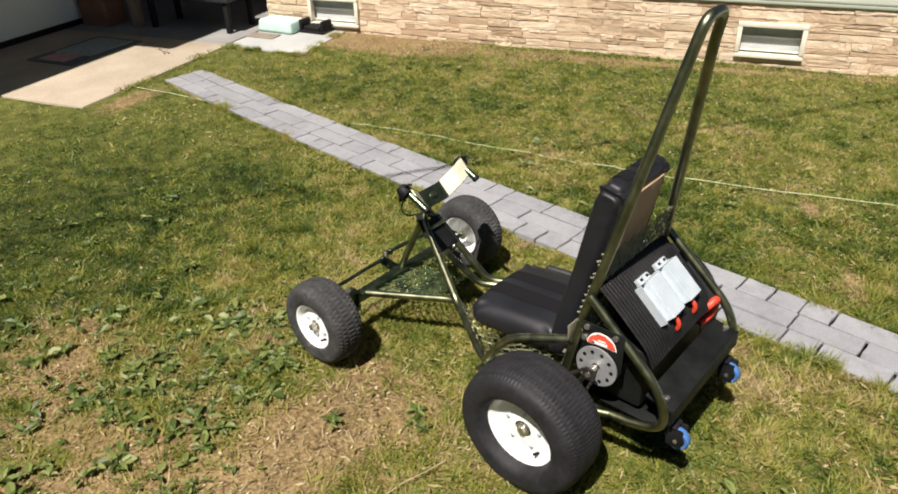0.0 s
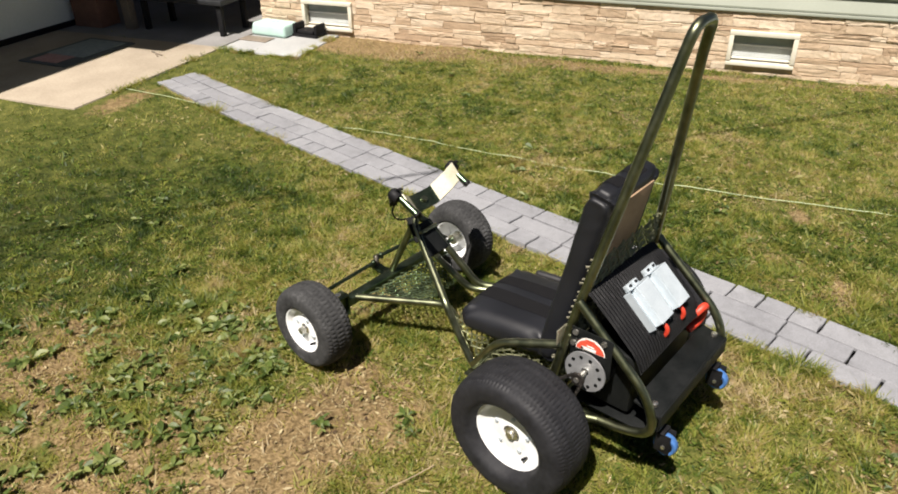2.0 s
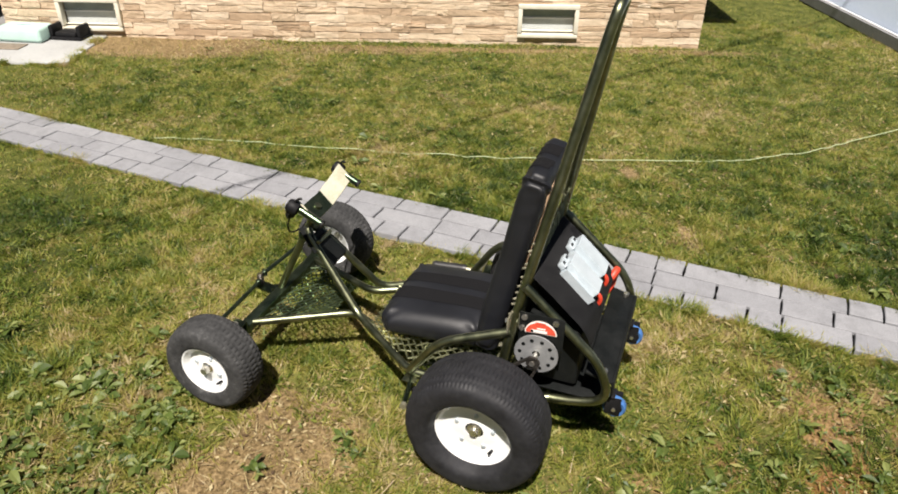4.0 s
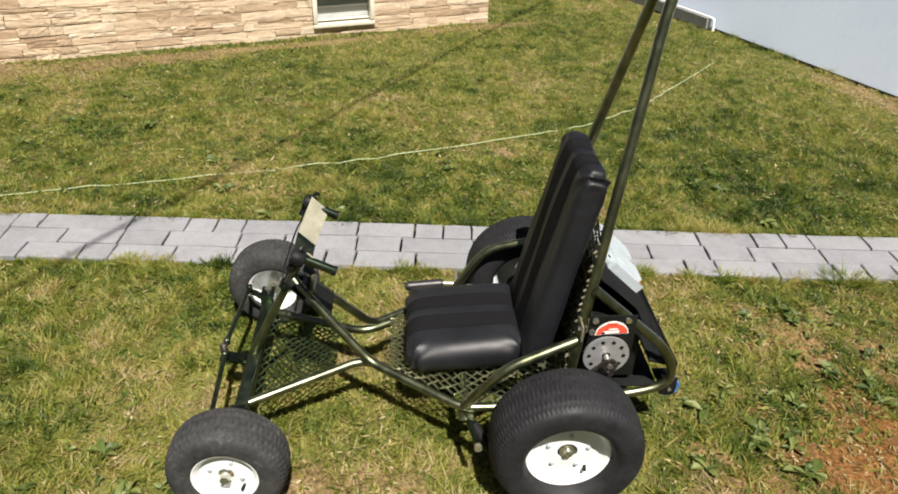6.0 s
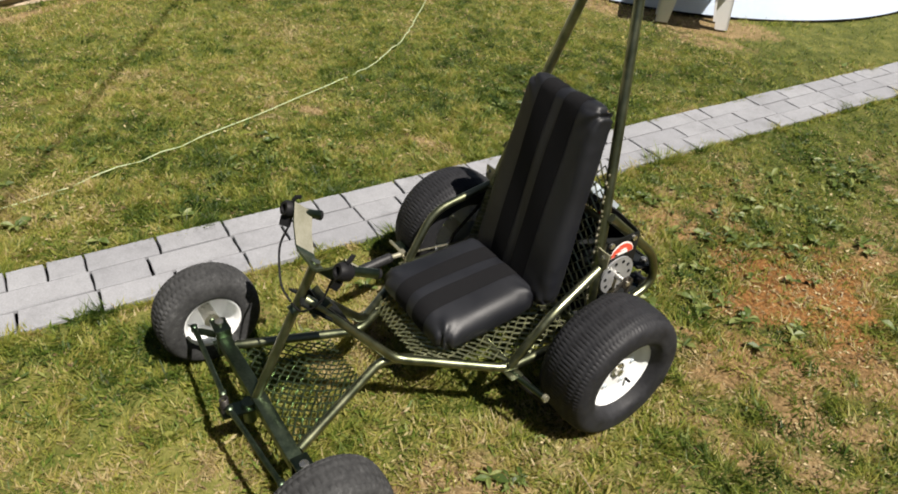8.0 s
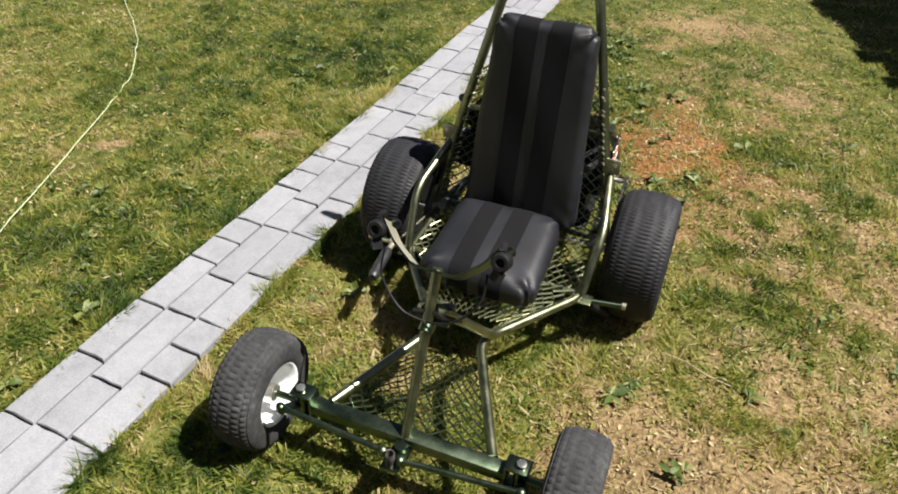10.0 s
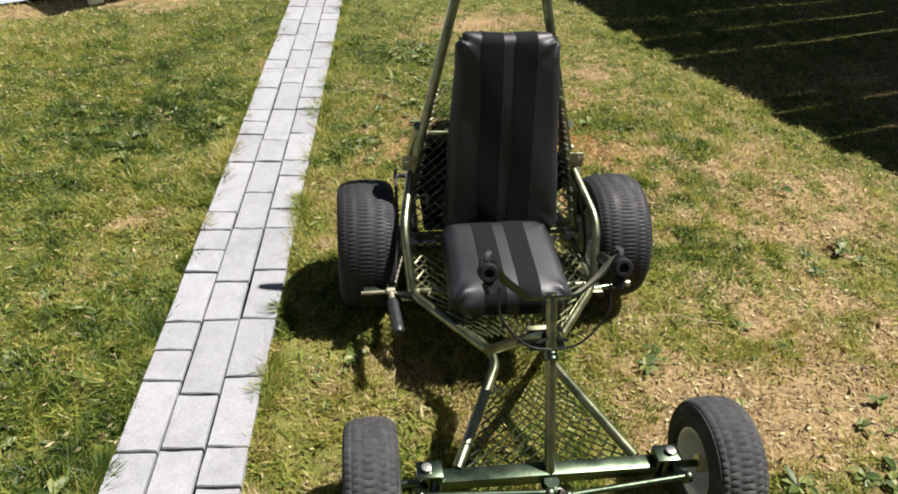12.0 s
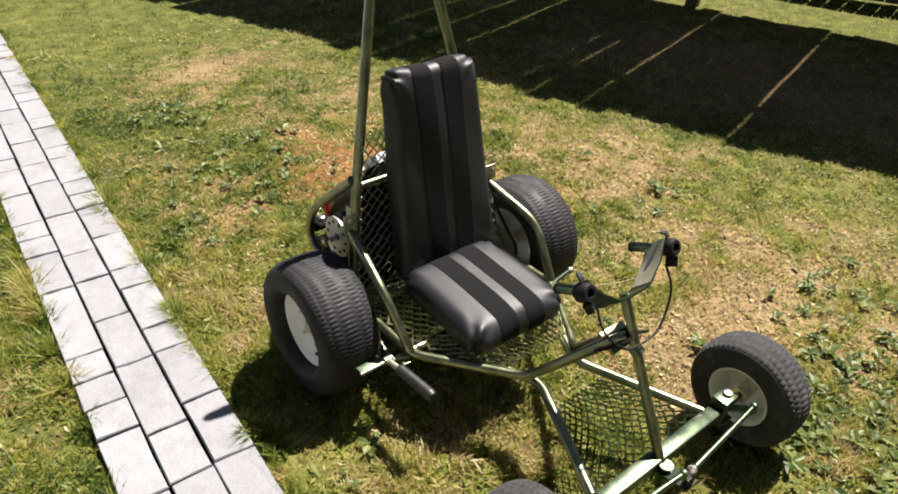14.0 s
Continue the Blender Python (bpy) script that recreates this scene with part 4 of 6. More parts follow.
part("cap_end", tube([band[0] + Vector((0, 0, 0.097)), band[0] - pool_dir * 0.05 + Vector((0, 0, 0.092)), band[0] - pool_dir * 0.06 + Vector((0, 0, -0.01))], 0.011, 8, 0.02), M_plastic_white, pool, "white pipe elbow down to the ground")
part("top_rail", tube([p + Vector((0, 0, 1.26)) for p in pool_ring(-0.285)], 0.05, 8, flat=(0.14, 0.04)), M_plastic_white, pool)
bm = bmesh.new()
bm.faces.new([bm.verts.new(p + Vector((0, 0, 1.05))) for p in pool_ring(-0.27)])
part("water", bm, mat("pool_water", (0.05, 0.28, 0.34), 0.04), pool, "blue water")

# ---- white garden table by the pool ----
table = thing("side_table", "low white moulded plastic side table by the pool", "table", pose(1.977, -3.19, 0, 0, 0, 222.6))
part("top", box((0.60, 0.46, 0.034), Matrix.Translation((0, 0, 0.446)), 0.015, 3), M_plastic_white, table)
part("apron", box((0.50, 0.24, 0.05), Matrix.Translation((0, 0, 0.406)), 0.008), M_plastic_white, table)
for sx in (-1, 1):
    for sy in (-1, 1):
        # an angled leg: two tapering flanges that meet at the outer corner
        bm = bmesh.new()
        for ax, ay in ((1, 0), (0, 1)):
            rings = []
            for z, cx, cy, w in ((0.430, 0.232, 0.110, 0.150), (0.20, 0.244, 0.102, 0.110), (0.0, 0.254, 0.096, 0.088)):
                outer = Vector((sx * cx, sy * cy, z))
                along_, across_ = Vector((-sx * ax, -sy * ay, 0)) * (w if ax else 0.4 * w), Vector((-sx * ay, -sy * ax, 0)) * 0.012
                rings.append([bm.verts.new(p) for p in (outer, outer + along_, outer + along_ + across_, outer + across_)])
            for p, q in zip(rings, rings[1:]):
                for i in range(4):
                    bm.faces.new((p[i], p[(i + 1) % 4], q[(i + 1) % 4], q[i]))
            bm.faces.new(rings[0])
            bm.faces.new(rings[-1][::-1])
        part("leg", bm, M_plastic_white, table, smooth=False)

# ---- slatted deck overhead, its boards unseen and placed for the streaked shade on the lawn, with its post and the low fence behind ----
DECK_Z = 2.3
shift = Vector((-SUN.x, -SUN.y, 0)) * (DECK_Z / SUN.z)
near_edge = Vector((-1.66, -1.50, 0)) - shift
A_DECK = radians(20.5)
along = Vector((-math.sin(A_DECK), math.cos(A_DECK), 0))
out = Vector((-math.cos(A_DECK), -math.sin(A_DECK), 0))
deck = thing("timber_deck", "raised timber deck of narrow boards with slits between", "deck", kind="structure")
rng = random.Random(3)


def deck_board(w):
    """A board whose one edge is cut back over part of its length, to shape a streak of light."""
    a = rng.uniform(0.05, 0.5)
    b = a + rng.uniform(0.25, 0.75)
    depth_ = rng.choice((0.0010, 0.0016, 0.0022, 0.0028))
    edge_a, edge_b = [], []
    for k in range(21):
        u = k / 20
        cut = 0.0010 + 0.85 * depth_ * rng.choice((0.0, 0.6, 1.2, 1.5)) if a < u < b else 0.0
        edge_a.append((-1.25 + 2.5 * u, -w / 2 - 0.001))
        edge_b.append((-1.25 + 2.5 * u, w / 2 + 0.001 - cut))
    bm = bmesh.new()
    low, high = ([[bm.verts.new((x, y, z)) for x, y in row] for row in (edge_a, edge_b)] for z in (-0.015, 0.015))
    for k in range(20):
        for q in ((high[0][k], high[0][k + 1], high[1][k + 1], high[1][k]), (low[0][k + 1], low[0][k], low[1][k], low[1][k + 1]),
                  (low[0][k], low[0][k + 1], high[0][k + 1], high[0][k]), (high[1][k], high[1][k + 1], low[1][k + 1], low[1][k])):
            bm.faces.new(q)
    for k in (0, 20):
        bm.faces.new((low[0][k], high[0][k], high[1][k], low[1][k]))
    bmesh.ops.recalc_face_normals(bm, faces=bm.faces)
    return bm


s, lifted = -4.6, 0.0
while s < 3.4:
    w = 0.160 + rng.uniform(-0.006, 0.006)
    c = near_edge + along * (s + w / 2) + out * (1.25 + rng.uniform(-0.06, 0.06))
    part("deck_board", deck_board(w), M_wood_grey, deck, smooth=False, m=Matrix.Translation((c.x, c.y, DECK_Z + lifted)) @ Matrix.Rotation(A_DECK - radians(5.5), 4, "Z"))
    s, lifted = s + w, 0.005 - lifted
for d in (0.5, 2.1):
    c = near_edge + out * d - along * 0.6
    part("joist", box((0.05, 8.0, 0.14), Matrix.Translation((c.x, c.y, DECK_Z - 0.087)) @ Matrix.Rotation(A_DECK, 4, "Z"), 0.004, 1), M_wood_grey, deck)
for p in ((-4.22, -1.92), (-5.30, 0.9)):
    part("post", box((0.10, 0.10, DECK_Z - 0.16), Matrix.Translation((p[0], p[1], (DECK_Z - 0.16) / 2 - 0.02)) @ Matrix.Rotation(A_DECK, 4, "Z"), 0.006, 1), M_fence, deck, "dark timber post standing in the grass")
fence = thing("board_fence", "low dark board fence behind the deck, light between its boards", "fence")
base = Vector((-5.75, -1.05, 0))
for k in range(46):
    c = base + along * (-2.4 + 0.13 * k)
    part("fence_board", box((0.022, 0.122, 0.85 + rng.uniform(-0.01, 0.01)), Matrix.Translation((c.x, c.y, 0.43)) @ Matrix.Rotation(A_DECK, 4, "Z"), 0.003, 1), M_fence, fence)
for z in (0.18, 0.68):
    c = base + along * 0.55 + out * 0.03
    part("rail", box((0.036, 6.0, 0.07), Matrix.Translation((c.x, c.y, z)) @ Matrix.Rotation(A_DECK, 4, "Z"), 0.003, 1), M_fence, fence)

# an unseen board wall, added to darken what the backrest reflects from that side
tagged(part("wall_yard", box((14.0, 0.10, 2.2), Matrix.Translation((-1.5, 9.0, 1.08)), 0.01), M_fence, smooth=False), "unseen dark board wall added to dim reflections in the backrest", "wall", kind="structure")

# ---- the cord lying over the lawn ----
pts = [(0.80, 4.51), (1.06, 3.3), (1.28, 2.55), (1.42, 2.05), (1.54, 1.48), (1.63, 1.08), (1.80, 0.47), (2.10, -0.36), (2.23, -0.68), (2.50, -1.05), (2.76, -1.30), (3.54, -1.99)]
rng = random.Random(8)
# it runs under the pavers where it crosses the walk
line = [Vector((x, y, -0.012 if 2.7 < y < 4.45 else 0.004)) for x, y in pts]
fine_line = []
for a, b in zip(line, line[1:]):
    for i in range(6):
        p = a.lerp(b, i / 6)
        fine_line.append(p + Vector((rng.uniform(-0.004, 0.004), rng.uniform(-0.004, 0.004), rng.uniform(-0.008, 0.006))))
rope = thing("garden_rope", "thin pale green rope lying across the lawn", "rope")
part("strand", tube(fine_line, 0.0026, 6), M_rope, rope)

# ---- the service wire overhead, whose thin shadow crosses the lawn ----
wire_dir = Vector((2.28, -1.42, 0)).normalized()
WIRE_Z = 4.4
mid_wire = Vector((1.48, 1.43, 0)) - Vector((-SUN.x, -SUN.y, 0)) * (WIRE_Z / SUN.z)
wire = thing("service_wire", "black overhead service wire between two timber poles", "wire")
ends = [mid_wire - wire_dir * 14, mid_wire + wire_dir * 16]
part("cable", tube([ends[0] + Vector((0, 0, WIRE_Z)), mid_wire + Vector((0, 0, WIRE_Z - 0.05)), ends[1] + Vector((0, 0, WIRE_Z))], 0.0105, 8), M_black, wire)
for e in ends:
    part("pole", lathe([(0, 0.11), (5.0, 0.085)], 14, Matrix.Translation((e.x, e.y, -0.05)) @ Matrix.Rotation(-math.pi / 2, 4, "Y")), M_wood_grey, wire)

# ---- the kart ----
kart = thing("electric_go_kart", "homemade dark olive electric go-kart with black padded seat, parked on grass", "go-kart")
TR = 0.0135  # tube radius


def both(fn):
    for s in (-1, 1):
        fn(s)


# frame tubes
def frame_side(s):
    part("main_rail", tube([(s * 0.012, 0.752, 0.462), (s * 0.030, 0.732, 0.446), (s * 0.092, 0.535, 0.212), (s * 0.275, 0.270, 0.198), (s * 0.275, -0.06, 0.198), (s * 0.245, -0.17, 0.208)], TR, 12, 0.04), M_tube, kart)
    part("front_rail", tube([(s * 0.216, 0.880, 0.174), (s * 0.068, 0.560, 0.200), (s * 0.110, 0.480, 0.202)], TR, 12, 0.05), M_tube, kart)
    part("arm_tube", tube([(s * 0.278, 0.264, 0.206), (s * 0.297, 0.160, 0.362), (s * 0.262, -0.045, 0.432)], TR, 12, 0.06), M_tube, kart)
    part("rear_loop", tube([(s * 0.238, -0.070, 0.580), (s * 0.242, -0.305, 0.372), (s * 0.242, -0.345, 0.248), (s * 0.242, -0.225, 0.208), (s * 0.244, -0.05, 0.202)], TR, 12, 0.07), M_tube, kart)
    bm = add_box(box((0.046, 0.005, 0.050), Matrix.Translation((s * 0.266, -0.040, 0.468)), 0.0015), (0.005, 0.05, 0.050), Matrix.Translation((s * 0.2465, -0.066, 0.468)), 0.0015)
    plate = part("bracket", bm, M_plate, kart, "pale steel angle bracket")
    part("bolt", lathe([(-0.006, 0.007), (0.006, 0.007), (0.007, 0.004)], 6, Matrix.Translation((s * 0.272, -0.036, 0.476)) @ Matrix.Rotation(math.pi / 2, 4, "Z")), M_zinc, plate)
    part("foot_plate", box((0.05, 0.045, 0.005), Matrix.Translation((s * 0.286, 0.258, 0.183)), 0.002), M_tube, kart)


both(frame_side)
hoop = [(-0.290, -0.010, 0.210), (-0.236, -0.055, 0.500), (-0.062, -0.188, 1.240), (-0.052, -0.204, 1.312), (0.052, -0.204, 1.312), (0.062, -0.188, 1.240), (0.240, -0.055, 0.500), (0.290, -0.010, 0.210)]
part("roll_hoop", tube(hoop, 0.0145, 14, 0.062), M_tube, kart, "tall olive hoop of bent steel tube")
for y, z, h in ((-0.03, 0.200, 0.27), (0.256, 0.198, 0.27)):
    part("cross_tube", rod((-h, y, z), (h, y, z), 0.011), M_tube, kart)
part("cross_tube", rod((-0.222, -0.07, 0.555), (0.222, -0.07, 0.555), 0.010), M_tube, kart)
# column head: plates that join the two main rails
part("column_head", box((0.085, 0.012, 0.06), pose(0, 0.718, 0.428, 60, 0, 0), 0.003), M_tube, kart)
for s in (-1, 1):
    part("head_arm", tube([(s * 0.05, 0.700, 0.405), (s * 0.022, 0.770, 0.470)], 0.01, flat=(0.030, 0.006)), M_motor, kart)
bm = bmesh.new()
sheet = [[bm.verts.new((x, y, z + o)) for x, y, z in ((-0.038, 0.726, 0.452), (0.038, 0.726, 0.452), (0.062, 0.646, 0.358), (-0.062, 0.646, 0.358))] for o in (0.0, 0.006)]
for i in range(4):
    bm.faces.new((sheet[0][i], sheet[0][(i + 1) % 4], sheet[1][(i + 1) % 4], sheet[1][i]))
bm.faces.new(sheet[0])
bm.faces.new(sheet[1][::-1])
part("head_panel", bm, M_motor, kart, "dark steel panel between the rails below the handlebar", smooth=False)
# expanded steel: seat pan, back and floor
part("seat_mesh", lattice([(-0.262, 0.252, 0.209), (0.262, 0.252, 0.209), (0.262, -0.02, 0.209), (-0.262, -0.02, 0.209)], 18, 7, 0.0040), M_mesh, kart, "expanded steel seat pan")
part("front_seat_mesh", lattice([(-0.255, 0.256, 0.209), (0.255, 0.256, 0.209), (0.118, 0.478, 0.209), (-0.118, 0.478, 0.209)], 14, 6, 0.0038), M_mesh, kart, "expanded steel seat pan")
part("back_mesh", lattice([(-0.275, -0.016, 0.225), (0.275, -0.016, 0.225), (0.185, -0.096, 0.700), (-0.185, -0.096, 0.700)], 14, 14), M_mesh, kart, "expanded steel seat back")
part("floor_mesh", lattice([(-0.195, 0.872, 0.166), (0.195, 0.872, 0.166), (0.088, 0.64, 0.184), (-0.088, 0.64, 0.184)], 11, 8, 0.0032), M_mesh_green, kart, "green expanded steel foot floor")

# cut ends of the strands along the open edges of the sheets
ends_ = [((s * 0.275, -0.016, 0.225), (s * 0.185, -0.096, 0.700), s) for s in (-1, 1)]
rng = random.Random(17)
for p, q, s in ends_:
    p, q = Vector(p), Vector(q)
    for k in range(26):
        m0 = p.lerp(q, (k + 0.5 + rng.uniform(-0.3, 0.3)) / 26)
        part("cut_strand", tube([m0 - Vector((s * 0.012, 0, 0)), m0 + Vector((s * 0.012, rng.uniform(0.018, 0.030), 0.003 if k % 2 else -0.004))], 0.0032, 5), M_plate, kart)

# seat and backrest


def cushion(w0, w1, ln, th, crown, r, rough_end=1):
    """Padded slab with round edges: w0 wide at the start, w1 at the end, along +y."""
    half = Vector((0.5, ln / 2, th / 2))

    def steps(h, count):
        rim = [h - r + r * math.tan(math.pi / 16 * k) for k in range(1, 5)]
        core = [-(h - r) + 2 * (h - r) * k / count for k in range(count + 1)]
        return [-q for q in rim[::-1]] + core + rim

    bm = bmesh.new()
    half.x = (w0 + w1) / 4
    axes = [steps(half.x, round((half.x - r) / 0.0055)), steps(half.y, round((half.y - r) / 0.0055)), steps(half.z, 1)]
    seen = {}

    def vert(p):
        key = tuple(round(q, 5) for q in p)
        if key not in seen:
            inner = Vector([max(-(h - r), min(h - r, q)) for q, h in zip(p, half)])
            d = Vector(p) - inner
            seen[key] = bm.verts.new(inner + d.normalized() * r if d.length > 1e-7 else Vector(p))
        return seen[key]

    for ax in range(3):
        u, v = [k for k in range(3) if k != ax]
        for side in (-1, 1):
            for i in range(len(axes[u]) - 1):
                for j in range(len(axes[v]) - 1):
                    quad = []
                    for di, dj in ((0, 0), (1, 0), (1, 1), (0, 1)):
                        p = [0, 0, 0]
                        p[ax], p[u], p[v] = side * half[ax], axes[u][i + di], axes[v][j + dj]
                        quad.append(vert(p))
                    bm.faces.new(quad)
    bmesh.ops.recalc_face_normals(bm, faces=bm.faces)
    bm.normal_update()
    for v in bm.verts:
        x, y = v.co.x / half.x, v.co.y / half.y
        t = 0.5 + y / 2
        puff = (1 - x ** 2) * (1 - y ** 4)
        pull = min(1.0, abs(x * y)) ** 2
        # slack in the cover, more towards the corners, and a slight bulge of the sides
        dx, dy = (1 - abs(x)) * half.x, (1 - abs(y)) * half.y
        gather = math.exp(-(dx * dx + dy * dy) / 0.0042) * math.sin(9 * math.atan2(dy, dx + 0.004) + (1.3 if x > 0 else 0.2) + y)
        slack = 0.0014 * math.sin(29 * v.co.x + 17 * v.co.y) + 0.0012 * pull * math.sin(90 * v.co.x + 120 * v.co.y + 60 * v.co.z) + (0.0068 if y * rough_end > 0 else 0.0036) * gather
        p = v.co + v.normal * slack
        p.x *= (w0 * (1 - t) + w1 * t) / (2 * half.x) * (1 - 0.035 * abs(y) ** 4)
        p.y *= 1 - 0.025 * abs(x) ** 4
        p.z += crown * puff if v.co.z > 0 else 0
        v.co = p
    return bm


def stripes(bm, parent):
    """Two fabric stripes laid over the cushion from its underside edge."""
    for a, b in ((-0.080, -0.0175), (0.0175, 0.080)):
        strip = bm.copy()
        bad = [f for f in strip.faces if f.normal.z < -0.3 or abs(f.normal.x) > 0.6]
        bmesh.ops.delete(strip, geom=bad, context="FACES")
        for co, no in ((a, -1), (b, 1)):
            bmesh.ops.bisect_plane(strip, geom=list(strip.verts) + list(strip.edges) + list(strip.faces), plane_co=(co, 0, 0), plane_no=(no, 0, 0), clear_outer=True)
        strip.normal_update()
        for v in strip.verts:
            v.co += v.normal * 0.0016
        part("stripe", strip, M_stripe, parent, "matt black fabric stripe", angle=70)


def padded(name, w0, w1, ln, th, crown, r, m, label):
    bm = cushion(w0, w1, ln, th, crown, r)
    bm.normal_update()
    copy = bm.copy()
    ob = part(name, bm, M_vinyl, kart, label, angle=70, m=m)
    stripes(copy, ob)
    copy.free()
    return ob


seat = padded("seat_cushion", 0.342, 0.352, 0.356, 0.090, 0.016, 0.040, pose(0.006, 0.248, 0.272, -4.0, 0, 0), "black vinyl seat cushion with two fabric stripes")
back = padded("backrest", 0.370, 0.298, 0.620, 0.074, 0.010, 0.028, pose(-0.014, 0.000, 0.570, 101.5, 0, 0) @ pose(0, 0, 0, 0, 180, 0), "tall black vinyl backrest with two fabric stripes")
part("back_board", box((0.225, 0.27, 0.006), pose(-0.018, -0.066, 0.700, 101.5, 0, 0), 0.002), M_board, kart, "brown hardboard behind the backrest")

# wheels


def tyre_bm(R, rim_r, half, bead, seg, ribs, depth, round_):
    """A balloon tyre: tread and shoulder, then a sidewall that tucks in to the bead."""
    steps, tuck = 40, 4
    wide = rim_r + 0.34 * (R - rim_r)
    prof = []
    for i in range(steps + 1):
        a = -math.pi / 2 + math.pi * i / steps
        c, s_ = math.cos(a), math.sin(a)
        prof.append((half * math.copysign(abs(s_) ** 0.75, s_), wide + (R - wide) * (abs(c) ** round_ if abs(c) > 1e-6 else 0)))
    side = [(bead + (half - bead) * math.sqrt(1 - b * b), wide - (wide - rim_r) * b) for b in (0.25, 0.5, 0.75, 1.0)]
    prof = [(-x, r) for x, r in side[::-1]] + prof + side + [(bead * 0.72, rim_r - 0.006), (-bead * 0.72, rim_r - 0.006)]

    def lift(i, k):
        i -= tuck
        if abs(i - steps // 2) > 12:
            return 0.0
        row, step = divmod(i - steps // 2 + 12, 5)
        return -depth if step == 4 or (k + ribs * row) % 4 == 0 else 0.0

    return lathe(prof, seg, None, lift, closed=True)


def wheel(name, x, y, R, rim_r, half, bead, rubber, s, rear):
    hub = part(name, tyre_bm(R, rim_r, half, bead, 400 if rear else 240, 2, 0.0021 if rear else 0.0030, 0.48 if rear else 0.55), rubber, kart, "fat black turf tyre on a white rim" if rear else "dusty black ribbed tyre on a white rim", angle=60, m=Matrix.Translation((x, y, R - (0.014 if rear else 0.004))) @ (Matrix.Rotation(math.pi, 4, "Z") if s > 0 else Matrix()))
    # outer face towards -x of the wheel
    f = bead
    bm = lathe([(-f * 0.90, rim_r + 0.008), (-f * 1.00, rim_r + 0.006), (-f * 1.01, rim_r), (-f * 0.96, rim_r - 0.006), (-f * 0.72, rim_r - 0.014), (-f * 0.62, rim_r * 0.80), (-f * 0.58, rim_r * 0.62), (-f * 0.66, rim_r * 0.46), (-f * 0.68, rim_r * 0.24),
                (-f * 0.60, rim_r * 0.24), (-f * 0.50, rim_r * 0.62), (-f * 0.4, rim_r * 0.84), (f * 0.4, rim_r * 0.84), (f * 0.72, rim_r - 0.014), (f * 0.96, rim_r - 0.006), (f * 1.01, rim_r), (f * 1.00, rim_r + 0.006), (f * 0.90, rim_r + 0.008)], 48, closed=True)
    rim = part("rim", bm, M_rim, hub, "white painted steel rim")
    hubcap = [(-f * 0.92, 0.008), (-f * 0.92, 0.012), (-f * 0.72, 0.013), (-f * 0.70, 0.022), (f * 0.7, 0.024), (f * 0.75, 0.012)] if rear else [(-f * 1.12, 0.007), (-f * 1.12, 0.012), (-f * 0.8, 0.013), (-f * 0.72, 0.020), (f * 0.8, 0.022), (f * 0.85, 0.012)]
    part("hub", lathe(hubcap, 20), M_zinc, hub)
    count = 5 if rear else 4
    for k in range(count):
        a = math.tau * k / count + 0.4
        part("lug_bolt", lathe([(-f * 0.76, 0.003), (-f * 0.75, 0.006), (-f * 0.60, 0.007)], 6, Matrix.Translation((0, rim_r * 0.5 * math.cos(a), rim_r * 0.5 * math.sin(a)))), M_alu, rim)
    v = Vector((0, math.cos(4.0), math.sin(4.0)))
    part("valve", rod(Vector((-f * 0.60, 0, 0)) + v * (rim_r * 0.74), Vector((-f * 0.98, 0, 0)) + v * (rim_r * 0.68), 0.0045, 8), M_black, rim)
    return hub


for s in (-1, 1):
    wheel("rear_wheel", s * 0.405, -0.002, 0.208, 0.114, 0.090, 0.052, M_tyre, s, True)
    wheel("front_wheel", s * 0.416, 0.898, 0.159, 0.086, 0.063, 0.056, M_tyre_dusty, s, False)
part("rear_axle", rod((-0.40, 0, 0.188), (0.40, 0, 0.188), 0.0125, 14), M_zinc, kart)
for s in (-1, 1):
    part("axle_bearing", lathe([(-0.012, 0.03), (-0.014, 0.038), (0.014, 0.038), (0.012, 0.03)], 20, Matrix.Translation((s * 0.265, 0, 0.188))), M_plate, kart)
    part("axle_sprocket", lathe([(-0.003, 0.075), (-0.003, 0.02), (0.003, 0.02), (0.003, 0.075)], 40, Matrix.Translation((s * 0.305, 0, 0.188)), lambda i, k: 0.003 if i in (0, 3) and k % 2 else 0.0, closed=True), M_disc, kart)

